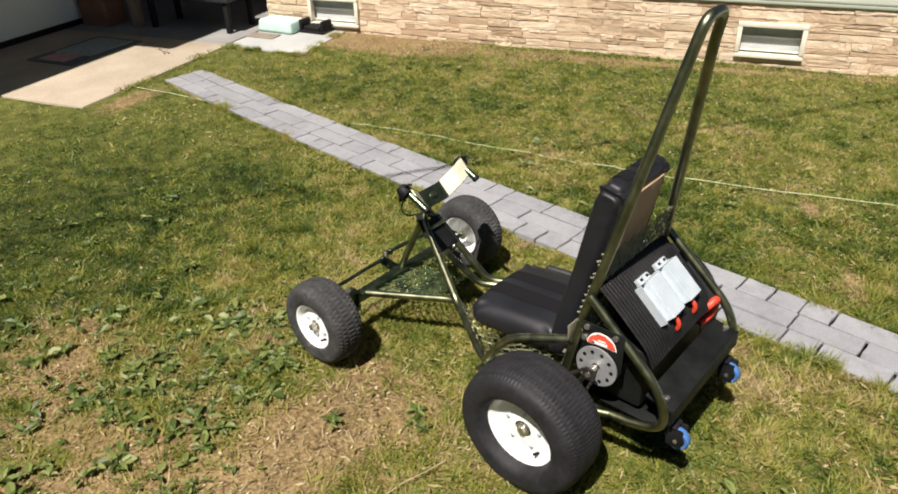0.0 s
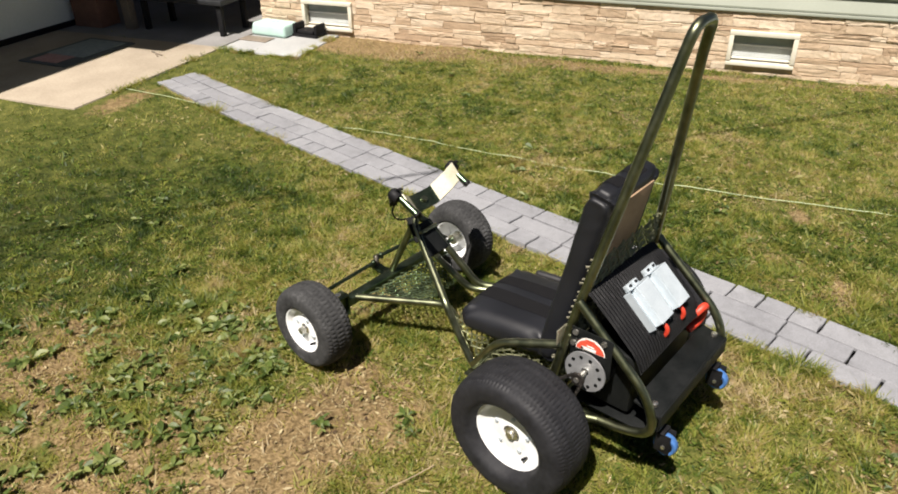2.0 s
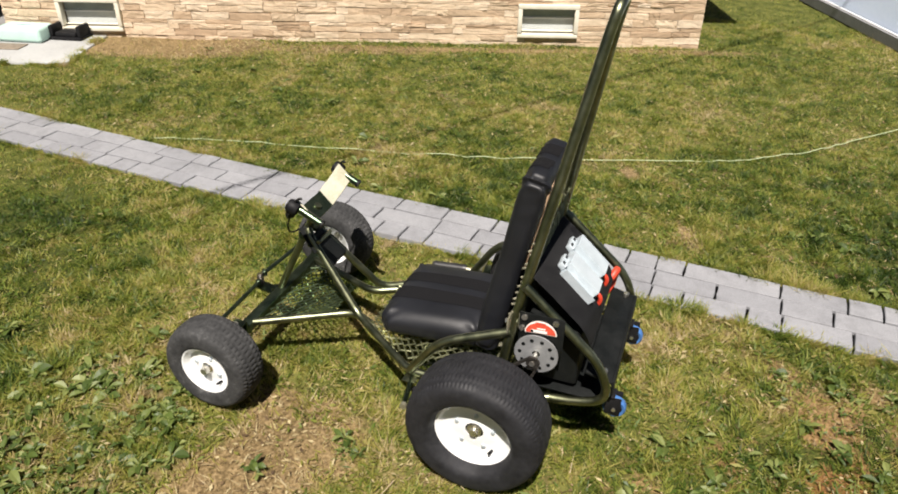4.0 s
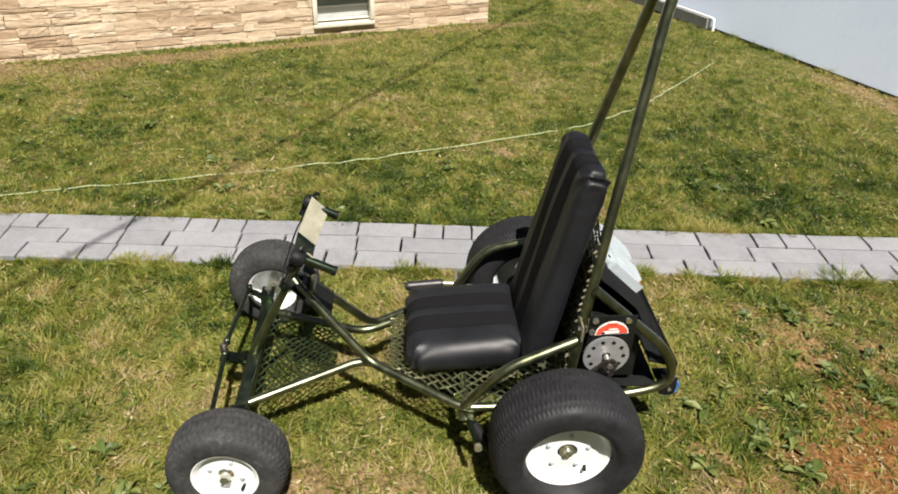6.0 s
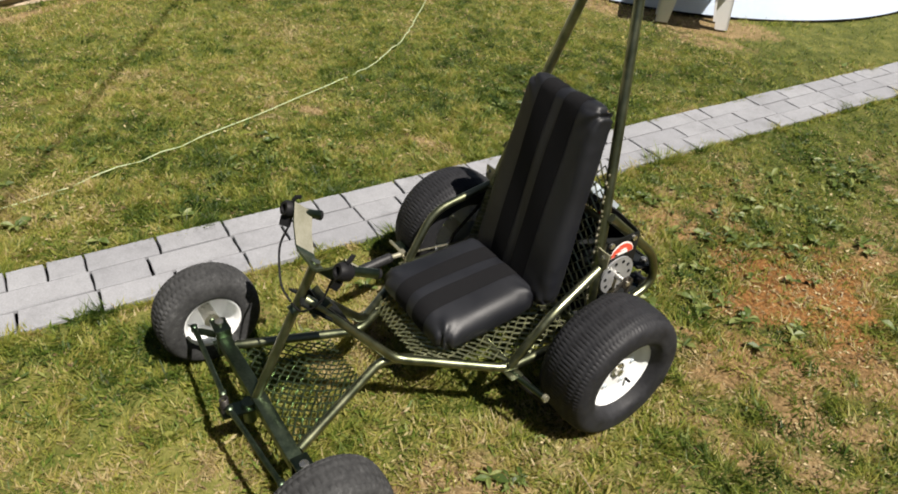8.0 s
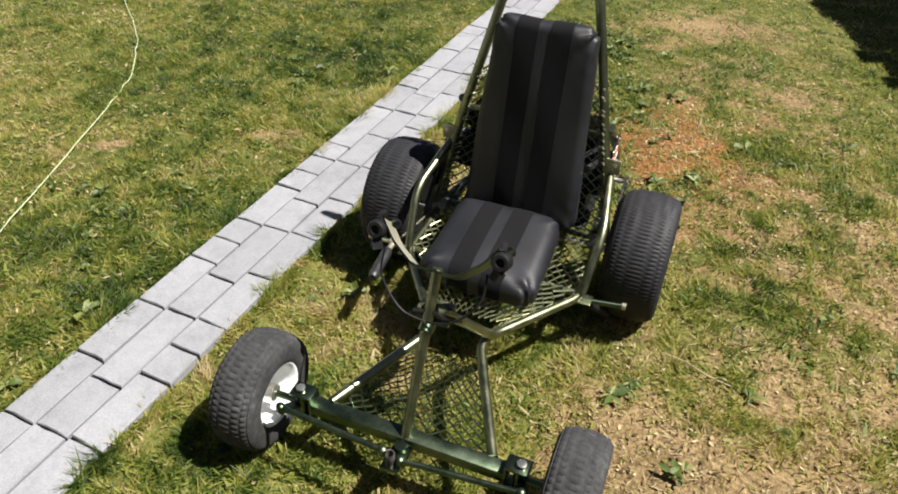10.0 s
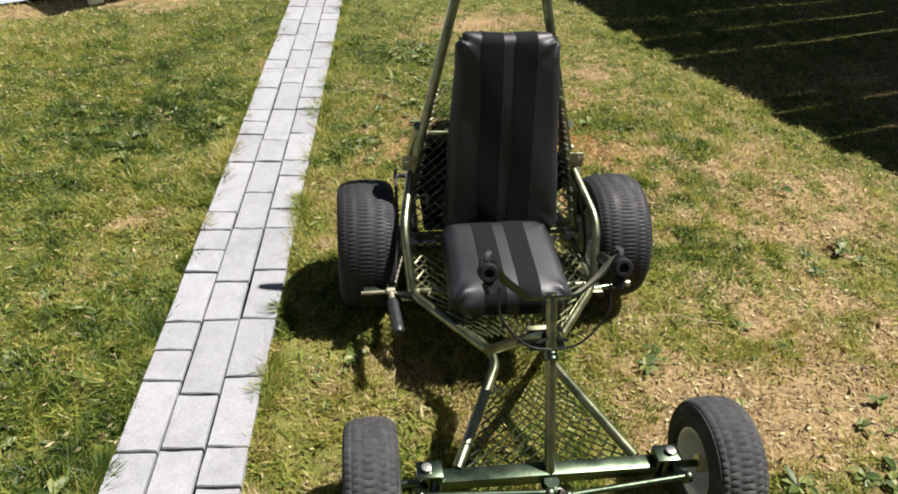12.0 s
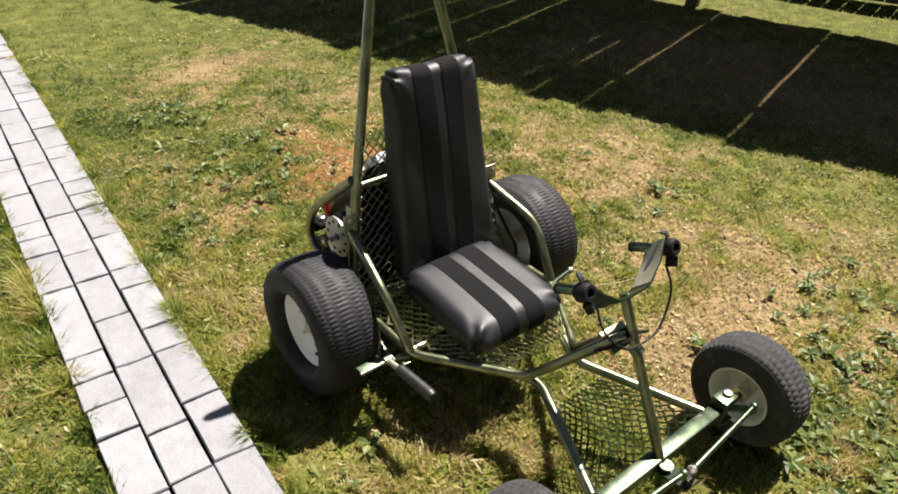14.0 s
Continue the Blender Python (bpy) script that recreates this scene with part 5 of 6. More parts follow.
# front axle and steering
part("front_beam", box((0.52, 0.040, 0.034), Matrix.Translation((0, 0.898, 0.163)), 0.005), M_beam, kart, "square green front axle beam")
for s in (-1, 1):
    yoke = bmesh.new()
    for z in (0.203, 0.123):
        add_box(yoke, (0.060, 0.046, 0.007), Matrix.Translation((s * 0.284, 0.898, z)), 0.002)
    add_box(yoke, (0.008, 0.044, 0.075), Matrix.Translation((s * 0.258, 0.898, 0.163)), 0.002)
    yoke = part("kingpin_yoke", yoke, M_tube_green, kart)
    part("kingpin", lathe([(-0.05, 0.0085), (0.046, 0.0085), (0.046, 0.012), (0.053, 0.012), (0.054, 0.008)], 12, Matrix.Translation((s * 0.291, 0.898, 0.163)) @ Matrix.Rotation(-math.pi / 2, 4, "Y")), M_zinc, yoke)
    part("spindle", rod((s * 0.290, 0.898, 0.160), (s * 0.47, 0.900, 0.154), 0.0095), M_tube_green, kart)
    part("knuckle", lathe([(-0.034, 0.016), (0.034, 0.016)], 16, Matrix.Translation((s * 0.291, 0.898, 0.163)) @ Matrix.Rotation(-math.pi / 2, 4, "Y")), M_tube_green, kart)
    part("steering_arm", tube([(s * 0.295, 0.905, 0.160), (s * 0.312, 0.945, 0.178), (s * 0.314, 0.968, 0.186)], 0.008, flat=(0.022, 0.007)), M_tube_green, kart)
    rodp = part("tie_rod", rod((s * 0.018, 0.984, 0.200 + s * 0.008), (s * 0.318, 0.964, 0.204), 0.0075), M_beam, kart)
    for x, y, z in ((0.022, 0.984, 0.200 + s * 0.008), (0.310, 0.965, 0.204)):
        part("rod_end", lathe([(-0.012, 0.006), (-0.012, 0.010), (0.008, 0.010), (0.012, 0.005)], 14, Matrix.Translation((s * x, y, z)) @ Matrix.Rotation(-math.pi / 2, 4, "Y")), M_beam, rodp)
part("steering_column", rod((0, 0.930, 0.124), (0, 0.712, 0.560), 0.0125, 14), M_tube, kart)
part("column_foot", lathe([(-0.035, 0.018), (0.035, 0.018)], 16, pose(0, 0.928, 0.136, 0, 0, 0) @ Matrix.Rotation(-math.pi / 2, 4, "Y")), M_tube_green, kart)
coil = [Vector((0.010 * math.cos(a), 0.990 + 0.010 * math.sin(a), 0.168 + 0.0011 * a)) for a in [0.42 * i for i in range(106)]]
part("return_spring", tube(coil, 0.0022, 6), M_chain, kart, "dark coil spring at the foot of the column")
part("pitman_arm", tube([(0, 0.920, 0.150), (0, 1.004, 0.166)], 0.01, flat=(0.045, 0.007)), M_tube_green, kart)
part("column_collar", lathe([(-0.012, 0.017), (0.012, 0.017)], 16, pose(0, 0.778, 0.430, 63, 0, 0) @ Matrix.Rotation(-math.pi / 2, 4, "Y")), M_tube_green, kart)

# handlebar: a bent strap square to the column, with a grip and a thumb throttle at each end
UPC = Vector((0, -0.447, 0.894))  # up along the column
FWD = Vector((0, 0.894, 0.447))  # square to it, away from the driver
HEAD = Vector((0, 0.717, 0.550))
bm = bmesh.new()
outline = rounded([Vector((-0.140, 0, 0.088)), Vector((-0.108, 0, 0.044)), Vector((-0.052, 0, 0.0)), Vector((0.052, 0, 0.0)), Vector((0.108, 0, 0.044)), Vector((0.140, 0, 0.088))], 0.016, 5)
rings = []
for i, p in enumerate(outline):
    t = (outline[min(i + 1, len(outline) - 1)] - outline[max(i - 1, 0)]).normalized()
    nn = Vector((-t.z, 0, t.x))
    ring = []
    for f_, g_ in ((0.034, 0.0028), (-0.032, 0.0028), (-0.032, -0.0028), (0.034, -0.0028)):
        q = p + nn * g_
        ring.append(bm.verts.new(HEAD + Vector((q.x, 0, 0)) + UPC * q.z + Vector((0, 0.70, 0.714)) * f_))
    rings.append(ring)
for a_, b_ in zip(rings, rings[1:]):
    for i in range(4):
        bm.faces.new((a_[i], a_[(i + 1) % 4], b_[(i + 1) % 4], b_[i])).material_index = 1 if i or abs(a_[0].co.x + b_[0].co.x) < 0.118 else 0
bm.faces.new(rings[0])
bm.faces.new(rings[-1][::-1])
part("handlebar_strap", bm, (M_strap, M_beam), kart, "bent flat steel handlebar strap, pale on its upper face", angle=30)
for s in (-1, 1):
    c0 = HEAD + Vector((s * 0.142, 0, 0)) + UPC * 0.072
    g = part("grip", rod(c0 + FWD * 0.03, c0 - FWD * (0.058 if s > 0 else 0.076), 0.0125, 14), M_tube_green, kart)
    part("grip_end", rod(c0 - FWD * (0.054 if s > 0 else 0.072), c0 - FWD * (0.062 if s > 0 else 0.080), 0.0138, 14), M_black, g)
    rot = Matrix(((FWD.x, 1, UPC.x, 0), (FWD.y, 0, UPC.y, 0), (FWD.z, 0, UPC.z, 0), (0, 0, 0, 1)))
    c1 = c0 + FWD * 0.030 + Vector((s * 0.008, 0, 0))
    pod = part("throttle", lathe([(-0.020, 0.012), (-0.020, 0.018), (-0.013, 0.0225), (0.011, 0.0225), (0.018, 0.018), (0.018, 0.011), (0.009, 0.010), (0.009, 0.004)], 24, Matrix.Translation(c1) @ rot), M_black, kart, "black thumb throttle")
    part("thumb_lever", tube([c1 + UPC * 0.024, c1 + UPC * 0.036 - FWD * 0.004, c1 + UPC * 0.042 - FWD * 0.014 - Vector((s * 0.008, 0, 0))], 0.004, flat=(0.011, 0.005)), M_black, pod)
    part("clamp", tube([c1 - UPC * 0.022, c1 - UPC * 0.046 - Vector((s * 0.008, 0, 0))], 0.006, flat=(0.024, 0.018)), M_black, pod)
    e0 = c1 - UPC * 0.036 - Vector((s * 0.026, 0, 0))
    part("cable", tube([e0, e0 + Vector((s * 0.004, 0.028, -0.050)), Vector((s * 0.100, 0.772, 0.502)), Vector((s * 0.056, 0.788, 0.466)), Vector((s * 0.003, 0.786, 0.456))], 0.0030, 6, 0.03), M_black, kart)

# hand lever and foot peg
lev = part("brake_lever", tube([(0.277, 0.262, 0.186), (0.340, 0.246, 0.192), (0.428, 0.243, 0.188)], 0.0058, 10), M_plate, kart, "brake lever with a rubber grip")
part("lever_plate", box((0.078, 0.072, 0.006), pose(0.384, 0.203, 0.180, -4, 0, 8), 0.002), M_beam, lev, "dark green steel plate")
part("plate_edge", tube([(0.345, 0.170, 0.186), (0.410, 0.161, 0.186)], 0.0030, 8), M_plate, lev)
part("knuckle", lathe([(-0.012, 0.006), (-0.012, 0.012), (0.012, 0.012), (0.012, 0.006)], 14, Matrix.Translation((0.340, 0.246, 0.194))), M_plate, lev)
part("lever_stub", tube([(0.340, 0.246, 0.192), (0.337, 0.300, 0.196)], 0.009, 10), M_plate, lev)
part("rubber_grip", lathe([(0.0, 0.008), (0.0, 0.015)] + [(0.006 + 0.006 * i, 0.0172 if i % 2 else 0.0158) for i in range(21)] + [(0.134, 0.013), (0.136, 0.006)], 18, Matrix.Translation((0.3375, 0.294, 0.196)) @ Vector((-0.012, 0.137, -0.004)).to_track_quat("X", "Z").to_matrix().to_4x4()), M_ribmat, lev, "ribbed black rubber grip")
bm = bmesh.new()
c0, c1 = Vector((0.330, 0.235, 0.196)), Vector((0.262, -0.050, 0.215))
turned = (c1 - c0).to_track_quat("X", "Z").to_matrix().to_4x4()
for i in range(24):
    add_box(bm, (0.0105, 0.003 if i % 2 else 0.006, 0.006 if i % 2 else 0.003), Matrix.Translation(c0.lerp(c1, (i + 0.5) / 24)) @ turned)
part("brake_chain", bm, M_plate, lev, "thin steel chain back to the axle", smooth=False)
peg = part("foot_peg", tube([(-0.272, 0.260, 0.180), (-0.33, 0.248, 0.178), (-0.402, 0.234, 0.176)], 0.0085, 10), M_tube_green, kart, "steel foot peg with a rubber sleeve")
part("rubber_sleeve", rod((-0.300, 0.240, 0.160), (-0.352, 0.168, 0.072), 0.0155, 16), M_black, peg)
part("peg_cap", lathe([(-0.006, 0.006), (-0.006, 0.011), (0.006, 0.011), (0.006, 0.006)], 12, Matrix.Translation((-0.404, 0.234, 0.176))), M_plate, peg)

# power unit behind the seat: ribbed mat over the battery box
part("battery_box", box((0.40, 0.17, 0.20), Matrix.Translation((0.0, -0.155, 0.335)), 0.012), M_motor, kart, "black battery box")
slope = [(-0.082, 0.602), (-0.135, 0.560), (-0.245, 0.458), (-0.268, 0.408)]
bm = bmesh.new()
prof = rounded([Vector((0, y, z)) for y, z in slope], 0.03, 4)
x0, x1, ribs = -0.218, 0.228, 32
rowsv = []
for k in range(ribs * 2 + 1):
    x = x0 + (x1 - x0) * k / (ribs * 2)
    up = 0.0042 if k % 2 else 0.0
    bend = max(0.0, (x - 0.17) / 0.065)
    rowsv.append([bm.verts.new((x, p.y - 0.6 * up + 0.01 * bend, p.z + 0.8 * up - 0.10 * bend ** 2 - 0.028 * max(0.0, (x - 0.05) / 0.18) ** 2)) for p in prof])
for a, b in zip(rowsv, rowsv[1:]):
    for i in range(len(a) - 1):
        bm.faces.new((a[i], a[i + 1], b[i + 1], b[i]))
bmesh.ops.solidify(bm, geom=list(bm.faces), thickness=0.006)
part("ribbed_mat", bm, M_ribmat, kart, "black ribbed rubber mat draped over the box", angle=25)
nrm = Vector((0, -0.68, 0.733)).normalized()
down = Vector((0, -0.733, -0.68)).normalized()
for k, cx in enumerate((-0.061, 0.047)):
    m0 = Vector((cx, -0.181, 0.518))
    m = Matrix.Translation(m0) @ Matrix(((1, -down.x, nrm.x, 0), (0, -down.y, nrm.y, 0), (0, -down.z, nrm.z, 0), (0, 0, 0, 1)))
    # housing: a bright back and a sunken sloped cheek, like an extrusion
    sec = [(-0.052, 0.0), (-0.052, 0.031), (-0.022, 0.010), (-0.019, 0.036), (0.050, 0.036), (0.052, 0.031), (0.052, 0.0)]
    bm = bmesh.new()
    fronts = [[bm.verts.new(m @ Vector((x, y, z))) for x, z in sec] for y in (-0.068, 0.058)]
    for i in range(len(sec)):
        bm.faces.new((fronts[0][i], fronts[0][(i + 1) % len(sec)], fronts[1][(i + 1) % len(sec)], fronts[1][i]))
    bm.faces.new(fronts[0])
    bm.faces.new(fronts[1][::-1])
    bmesh.ops.recalc_face_normals(bm, faces=bm.faces)
    bmesh.ops.bevel(bm, geom=list(bm.edges), offset=0.0016, segments=2, affect="EDGES")
    unit = part("motor_controller", bm, M_alu, kart, "bright aluminium motor controller")
    part("end_plate", box((0.062, 0.004, 0.026), m @ Matrix.Translation((-0.006, 0.061, 0.016)), 0.002), M_alu, unit)
    for f in (-0.024, 0.008):
        socket_ = part("connector", box((0.026, 0.018, 0.018), m @ Matrix.Translation((f, 0.070, 0.014)), 0.003), M_alu, unit)
        part("socket", box((0.012, 0.008, 0.003), m @ Matrix.Translation((f, 0.071, 0.0236)), 0.001), M_black, socket_)
    base_ = m @ Vector((0.012, -0.068, 0.012))
    part("power_cable", tube([base_, base_ + down * 0.022 + nrm * 0.004, base_ + down * 0.038 - nrm * 0.012, base_ + down * 0.040 - nrm * 0.05], 0.007, 10, 0.02), M_red, unit, "red power cable")
part("cable_loop", tube([(0.150, -0.235, 0.365), (0.160, -0.262, 0.405), (0.190, -0.275, 0.425), (0.215, -0.268, 0.395), (0.200, -0.262, 0.352), (0.160, -0.245, 0.335)], 0.0125, 12, 0.03), M_red, kart, "thick orange-red cable loop")
tray = bmesh.new()
add_box(tray, (0.46, 0.085, 0.010), pose(0.0, -0.305, 0.312, 14, 0, 0), 0.003)
add_box(tray, (0.46, 0.008, 0.055), pose(0.0, -0.346, 0.285, 0, 0, 0), 0.003)
part("rear_tray", tray, M_motor, kart, "black steel angle across the tail")
part("rear_floor", box((0.43, 0.27, 0.006), Matrix.Translation((0, -0.175, 0.213)), 0.002), M_motor, kart)
for s in (-1, 1):
    part("tray_bolt", lathe([(-0.005, 0.006), (-0.005, 0.010), (0.006, 0.010), (0.008, 0.006)], 10, pose(s * 0.205, -0.315, 0.322, 0, 0, 0) @ Matrix.Rotation(-math.pi / 2, 4, "Y")), M_zinc, kart)
    # motors with slotted sprocket plates
    mo = part("motor", lathe([(-0.05, 0.02), (-0.05, 0.058), (-0.044, 0.064), (0.050, 0.064), (0.055, 0.055), (0.055, 0.02)], 36, Matrix.Translation((s * 0.195, -0.123, 0.374))), M_motor, kart, "black electric motor")
    disc = lathe([(-0.003, 0.064), (-0.003, 0.012), (0.003, 0.012), (0.003, 0.064)], 48, Matrix.Translation((s * 0.262, -0.123, 0.374)), closed=True)
    disc = part("motor_disc", disc, M_disc, mo, "drilled steel disc")
    for k in range(10):
        a = math.tau * k / 10
        # solid dark plugs stand in for the shade inside drilled holes
        part("hole_plug", lathe([(-0.0042, 0.0058), (0.0042, 0.0058)], 10, Matrix.Translation((s * 0.262, -0.123 + 0.048 * math.cos(a), 0.374 + 0.048 * math.sin(a)))), M_motor, disc, "dark plug in place of a drilled hole")
    part("shaft", rod((s * 0.24, -0.123, 0.374), (s * 0.312, -0.123, 0.374), 0.008), M_zinc, mo)
    part("drive_pinion", lathe([(-0.004, 0.017), (-0.004, 0.006), (0.004, 0.006), (0.004, 0.017)], 20, Matrix.Translation((s * 0.305, -0.123, 0.374)), lambda i, k: 0.003 if i in (0, 3) and k % 2 else 0.0, closed=True), M_chain, mo)
    # drive chain: a run of small links round pinion and axle sprocket
    ca, cb, ra, rb = Vector((0, -0.123, 0.374)), Vector((0, 0.0, 0.188)), 0.018, 0.077
    ax_ = (cb - ca).normalized()
    sd = Vector((0, -ax_.z, ax_.y))
    loop = [ca + sd * ra, cb + sd * rb] + [cb + sd * rb * math.cos(t) + ax_ * rb * math.sin(t) for t in [math.pi * k / 12 for k in range(1, 12)]] + [cb - sd * rb, ca - sd * ra] + [ca - sd * ra * math.cos(t) - ax_ * ra * math.sin(t) for t in [math.pi * k / 6 for k in range(1, 6)]]
    loop = [p + Vector((s * 0.305, 0, 0)) for p in loop]
    run, links = [], bmesh.new()
    for a, b in zip(loop, loop[1:] + loop[:1]):
        c = max(1, round((b - a).length / 0.009))
        run += [a.lerp(b, i / c) for i in range(c)]
    for i, (a, b) in enumerate(zip(run, run[1:] + run[:1])):
        add_tube(links, [a, b], 0.004, flat=(0.0095 if i % 2 else 0.0065, 0.0075))
    part("drive_chain", links, M_chain, kart, "oily roller chain", smooth=False)
    # wheelie casters
    cx, cy, cz = s * 0.182, -0.358, 0.182
    fork = bmesh.new()
    for o in (-0.017, 0.017):
        add_box(fork, (0.003, 0.046, 0.066), Matrix.Translation((cx + o, cy + 0.004, cz + 0.012)), 0.001)
    add_box(fork, (0.046, 0.05, 0.004), Matrix.Translation((cx, cy + 0.026, cz + 0.047)), 0.001)
    fork = part("caster_fork", fork, M_black, kart)
    cw = part("caster_wheel", lathe([(-0.011, 0.024), (-0.013, 0.031), (-0.008, 0.035), (0.008, 0.035), (0.013, 0.031), (0.011, 0.024)], 28, Matrix.Translation((cx, cy, cz)), closed=True), M_blue, fork, "blue rubber caster tread")
    part("caster_hub", lathe([(-0.010, 0.006), (-0.012, 0.022), (-0.009, 0.025), (0.009, 0.025), (0.012, 0.022), (0.010, 0.006)], 24, Matrix.Translation((cx, cy, cz)), closed=True), M_black, fork)
    part("caster_axle", rod((cx - 0.022, cy, cz), (cx + 0.022, cy, cz), 0.006), M_zinc, fork)
# sticker: a dome with lettering that cannot be read, as bars
st = Matrix.Translation((-0.257, -0.130, 0.443)) @ Matrix.Rotation(radians(-4), 4, "X")


def dome(w, h, x, z0=0.0):
    bm = bmesh.new()
    rim_ = [Vector((x, -w * math.cos(math.pi * k / 20), z0 + h * math.sin(math.pi * k / 20))) for k in range(21)]
    f = [bm.verts.new(st @ p) for p in rim_]
    g = [bm.verts.new(st @ (p + Vector((0.0012, 0, 0)))) for p in rim_]
    bm.faces.new(f)
    bm.faces.new(g[::-1])
    for k in range(21):
        bm.faces.new((f[k], f[(k + 1) % 21], g[(k + 1) % 21], g[k]))
    return bm


sticker = part("maker_sticker", dome(0.046, 0.044, 0.0), M_label_white, kart, "dome-shaped red and white sticker", smooth=False)
part("red_field", dome(0.043, 0.034, -0.0014, 0.003), M_label_red, sticker, "red lower field", smooth=False)
for y, z, w, h in ((0.004, 0.010, 0.046, 0.009), (-0.002, 0.020, 0.024, 0.004)):
    part("lettering_bar", box((0.0012, w, h), st @ Matrix.Translation((-0.003, y, z)), 0.0004, 1), M_label_white, sticker)
part("lettering_bar", box((0.0012, 0.030, 0.003), st @ Matrix.Translation((-0.002, 0.0, 0.0385)), 0.0004, 1), M_label_red, sticker)
part("black_dot", lathe([(-0.001, 0.004), (0.001, 0.004)], 12, st @ Matrix.Translation((-0.003, 0.024, 0.010))), M_black, sticker)
part("motor_plate", box((0.004, 0.13, 0.13), Matrix.Translation((-0.253, -0.130, 0.440)), 0.0015), M_motor, kart, "black motor mounting plate")
for y, z in ((-0.080, 0.490), (-0.17, 0.490), (-0.075, 0.452)):
    part("plate_bolt", lathe([(-0.004, 0.005), (-0.004, 0.009), (0.004, 0.009), (0.004, 0.005)], 8, Matrix.Translation((-0.257, y, z))), M_zinc, kart)

# ---- pieces of wall and walk ----


def paver_mesh(ln, wd, seed):
    """A cast stone with a worn, uneven rim."""
    rng = random.Random(seed)
    bm = bmesh.new()
    out_, top = [], []
    k = 3
    ring = [(-1 + 2 * i / k, -1) for i in range(k)] + [(1, -1 + 2 * i / 2) for i in range(2)] + [(1 - 2 * i / k, 1) for i in range(k)] + [(-1, 1 - 2 * i / 2) for i in range(2)]
    for u, v in ring:
        j, g = rng.uniform(-0.002, 0.002), rng.uniform(-0.002, 0.002)
        out_.append((u * (wd / 2 - 0.0034) + 0.7 * j, v * (ln / 2 - 0.0042) + 0.9 * g))
    low = [bm.verts.new((x, y, -0.03)) for x, y in out_]
    mid_ = [bm.verts.new((x, y, 0.0150 + rng.uniform(-0.002, 0.001))) for x, y in out_]
    cap = [bm.verts.new((x * (1 - 0.005 / wd), y * (1 - 0.005 / ln), 0.018 + rng.uniform(-0.0015, 0.0015))) for x, y in out_]
    for a, b in ((low, mid_), (mid_, cap)):
        for i in range(len(a)):
            bm.faces.new((a[i], a[(i + 1) % len(a)], b[(i + 1) % len(b)], b[i]))
    bm.faces.new(cap)
    bmesh.ops.recalc_face_normals(bm, faces=bm.faces)
    me = bpy.data.meshes.new("paver")
    bm.to_mesh(me)
    bm.free()
    me.materials.append(M_paver)
    return me


def walk_bed():
    bm = bmesh.new()
    last = None
    for i in range(25):
        yy = 4.428 - 0.426 * i
        pair = [bm.verts.new((float(walk_x(yy)) + d, yy, -0.009)) for d in (0.012, 0.340)]
        if last:
            bm.faces.new((last[0], pair[0], pair[1], last[1]))
        last = pair
    bmesh.ops.solidify(bm, geom=list(bm.faces), thickness=0.05)
    return bm


walkway = tagged(part("pavement_walk", walk_bed(), M_joint, smooth=False), "narrow walk of grey cast concrete pavers", "path", kind="structure")
LANES = ((0.058, 0.1165), (0.1755, 0.117), (0.293, 0.117))
PATTERNS = {
    "a": ((0.254, 0.254), (0.193, 0.315), (0.254, 0.127, 0.127)),
    "b": ((0.127, 0.127, 0.254), (0.315, 0.193), (0.254, 0.254)),
    "c": ((0.130, 0.248, 0.130), (0.256, 0.252), (0.120, 0.388)),
    "e": ((0.254,), (0.254,), (0.127, 0.127)),
    "d": ((0.254, 0.127, 0.127), (0.193, 0.315), (0.254, 0.254)),
}
rng = random.Random(21)
shared = {}
y = 0.637 + 7 * 0.506 + 0.254
for k, kind_ in enumerate("edabbcad" + "aacabcdabcadcbda"):
    for (cx, wd), row in zip(LANES, PATTERNS[kind_]):
        yy = y
        for ln in row:
            key = (round(ln, 3), wd, rng.randint(0, 2))
            if key not in shared:
                shared[key] = paver_mesh(ln, wd, len(shared))
            ym = yy - ln / 2
            if ym - ln / 2 < -5.75:
                continue
            ob = new("paver", shared[key])
            ob.parent = walkway
            askew = math.degrees(math.atan(float(walk_x(ym + 0.1) - walk_x(ym - 0.1)) / 0.2))
            ob.matrix_basis = pose(float(walk_x(ym)) + cx + rng.uniform(-0.0012, 0.0012), ym, -0.010 + rng.uniform(-0.002, 0.002), rng.uniform(-0.5, 0.5), rng.uniform(-0.5, 0.5), rng.uniform(-0.25, 0.25) - askew)
            yy -= ln
    y -= 0.254 if kind_ == "e" else 0.506


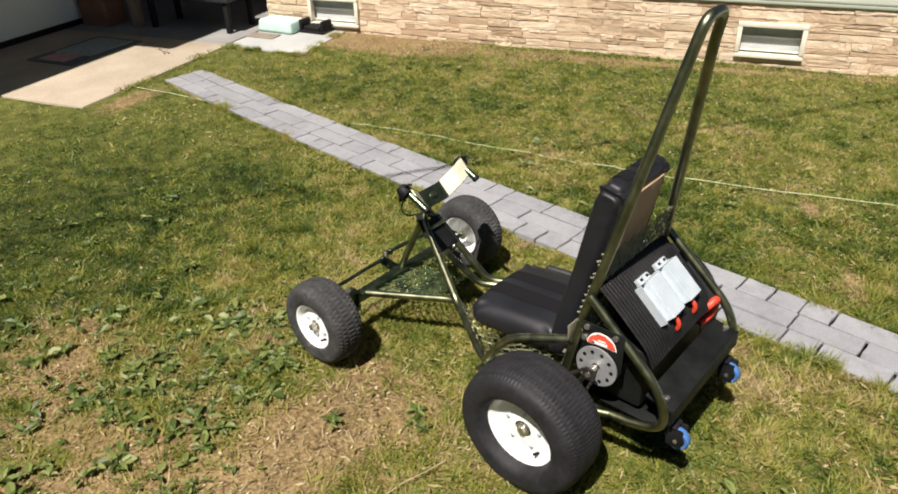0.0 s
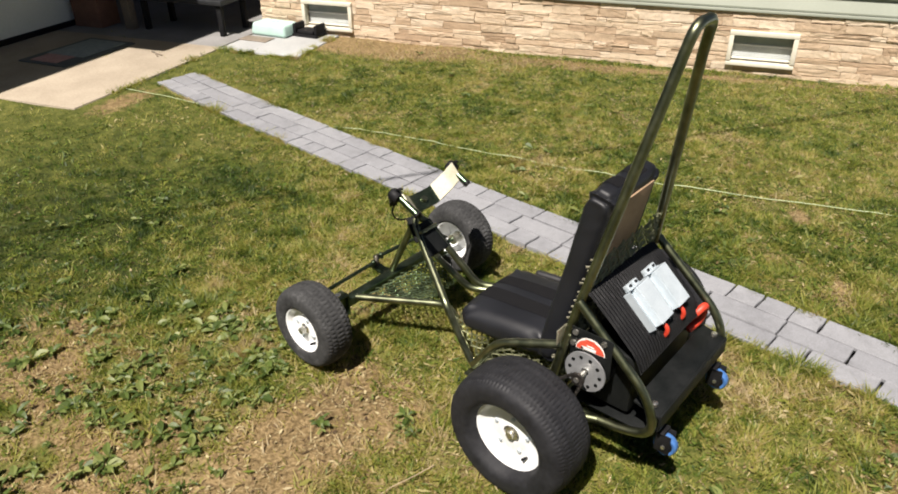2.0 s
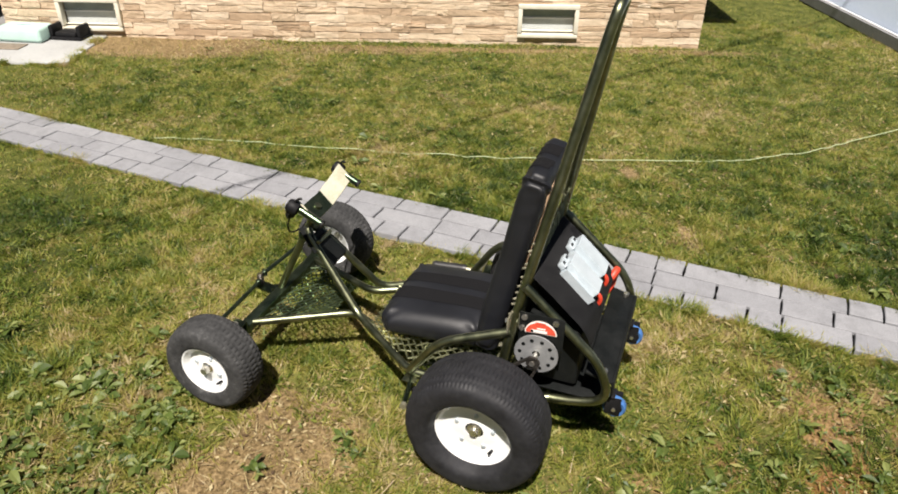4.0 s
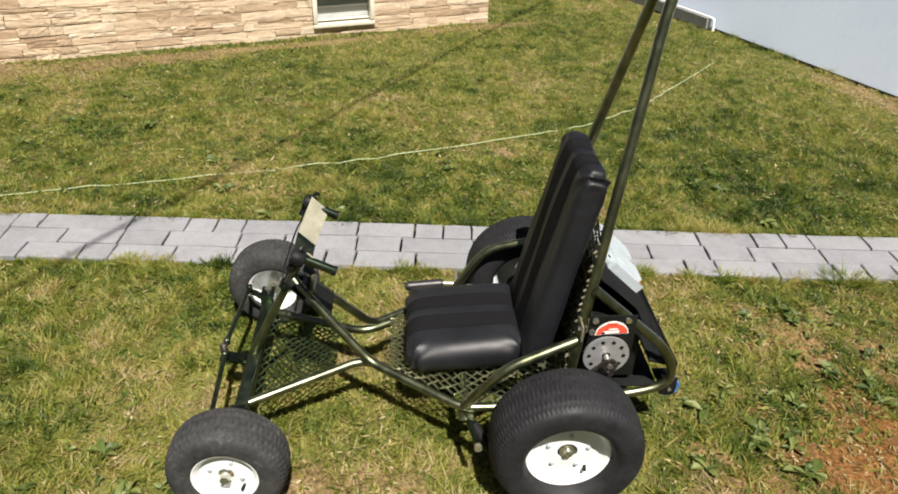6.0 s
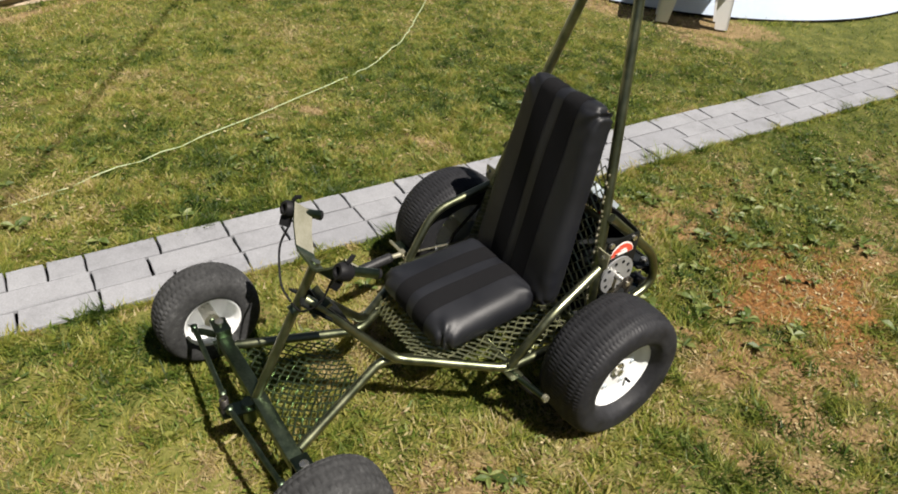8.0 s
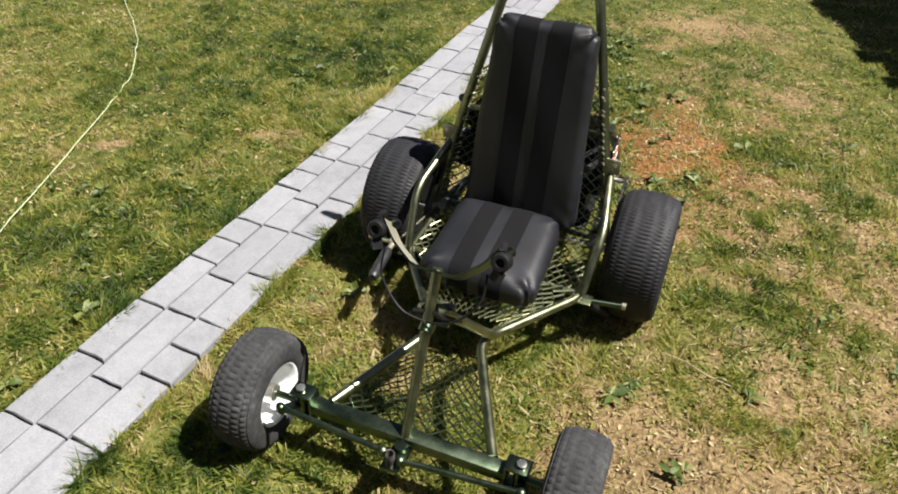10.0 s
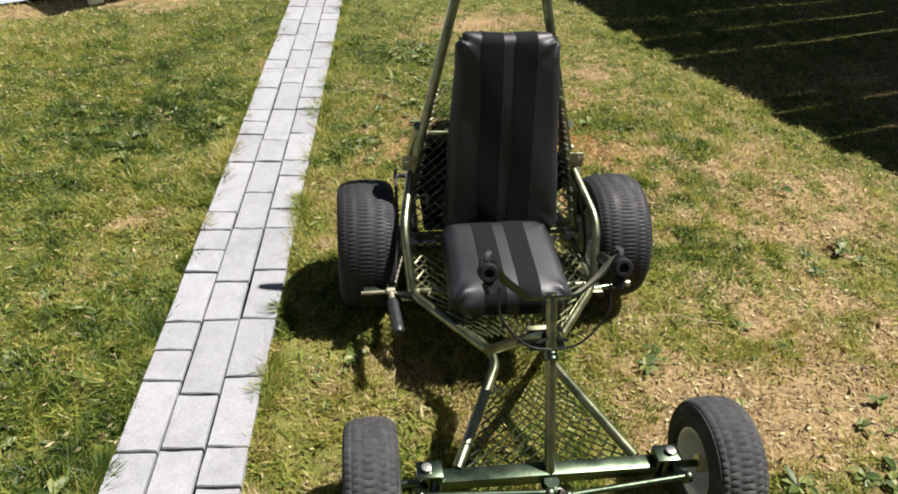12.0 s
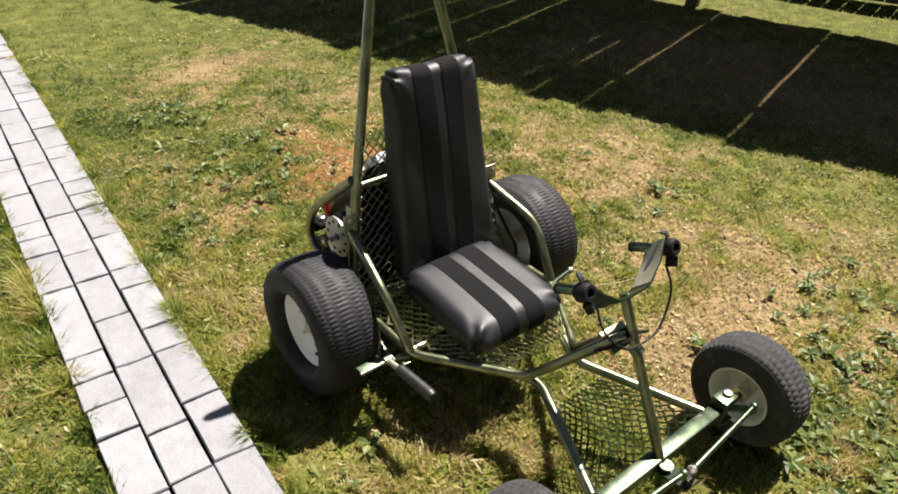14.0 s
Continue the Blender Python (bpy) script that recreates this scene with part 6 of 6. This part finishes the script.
def stone_mesh(seed):
    """A split-faced ledge stone, one unit long and high, its face flat but broken by a ledge."""
    rng = random.Random(seed)
    bm = bmesh.new()
    nx, nz = 6, 3
    grid = []
    step_row, step = rng.choice((1, 2)), rng.choice((0.0, 0.003, 0.005, -0.003))
    tip = rng.uniform(-0.002, 0.002)
    for j in range(nz + 1):
        row = []
        for i in range(nx + 1):
            px, pz = i / nx - 0.5, j / nz - 0.5
            px += rng.uniform(-0.012, 0.012) if i in (0, nx) else rng.uniform(-0.05, 0.05)
            pz += rng.uniform(-0.09, 0.02) if j == nz else rng.uniform(-0.02, 0.09) if j == 0 else rng.uniform(-0.09, 0.09)
            row.append(bm.verts.new((px, -0.010 - 0.0032 * rng.random() - tip * px * 2 - (step if j >= step_row else 0.0) * min(1, rng.random() * 2), pz)))
        grid.append(row)
    for j in range(nz):
        for i in range(nx):
            bm.faces.new((grid[j][i], grid[j][i + 1], grid[j + 1][i + 1], grid[j + 1][i]))
    rim_ = grid[0] + [r[-1] for r in grid[1:]] + grid[-1][-2::-1] + [r[0] for r in grid[-2:0:-1]]
    back_ = [bm.verts.new((v.co.x, 0.012, v.co.z)) for v in rim_]
    for i in range(len(rim_)):
        bm.faces.new((rim_[i], back_[i], back_[(i + 1) % len(rim_)], rim_[(i + 1) % len(rim_)]))
    bmesh.ops.recalc_face_normals(bm, faces=bm.faces)
    me = bpy.data.meshes.new("stone")
    bm.to_mesh(me)
    bm.free()
    me.materials.append(M_stone)
    return me


stones = [stone_mesh(100 + i) for i in range(18)]
rng = random.Random(33)


def lay_stone(x0, x1, z0, z1):
    """One stone, cut off at the window openings."""
    spans = [(x0, x1)]
    for w in (W1, W2):
        if z1 > w[2] + 0.004 and z0 < w[3] - 0.004:
            spans = [q for a, b in spans for q in ((a, min(b, w[0] - 0.014)), (max(a, w[1] + 0.014), b)) if q[1] - q[0] > 0.02]
    for a, b in spans:
        ob = new("stone", rng.choice(stones))
        ob.parent = wall_stone
        ob.matrix_basis = HOUSE @ Matrix.Translation(((a + b) / 2, 0.002 - rng.uniform(0, 0.007), (z0 + z1) / 2)) @ Matrix.Diagonal(((b - a) * 0.985 * rng.choice((-1, 1)), 1, (z1 - z0) * 0.97, 1))


# uneven courses, cut at the sills and heads of the windows
z0 = -0.03
while z0 < STONE_TOP - 0.03:
    z1 = z0 + rng.choice((0.034, 0.044, 0.055, 0.066))
    z1 = next((h for h in (W2[2], W2[3], STONE_TOP - 0.012) if abs(z1 - h) < 0.024), z1)
    x = 0.0
    while x < WALL_LEN - 0.01:
        x1 = x + rng.choice((0.09, 0.15, 0.20, 0.26, 0.34)) * rng.uniform(0.85, 1.15)
        x1 = WALL_LEN if x1 > WALL_LEN - 0.09 else x1
        lay_stone(x, x1, z0 + rng.uniform(-0.003, 0.003), z1 + rng.uniform(-0.003, 0.003))
        x = x1
    z0 = z1
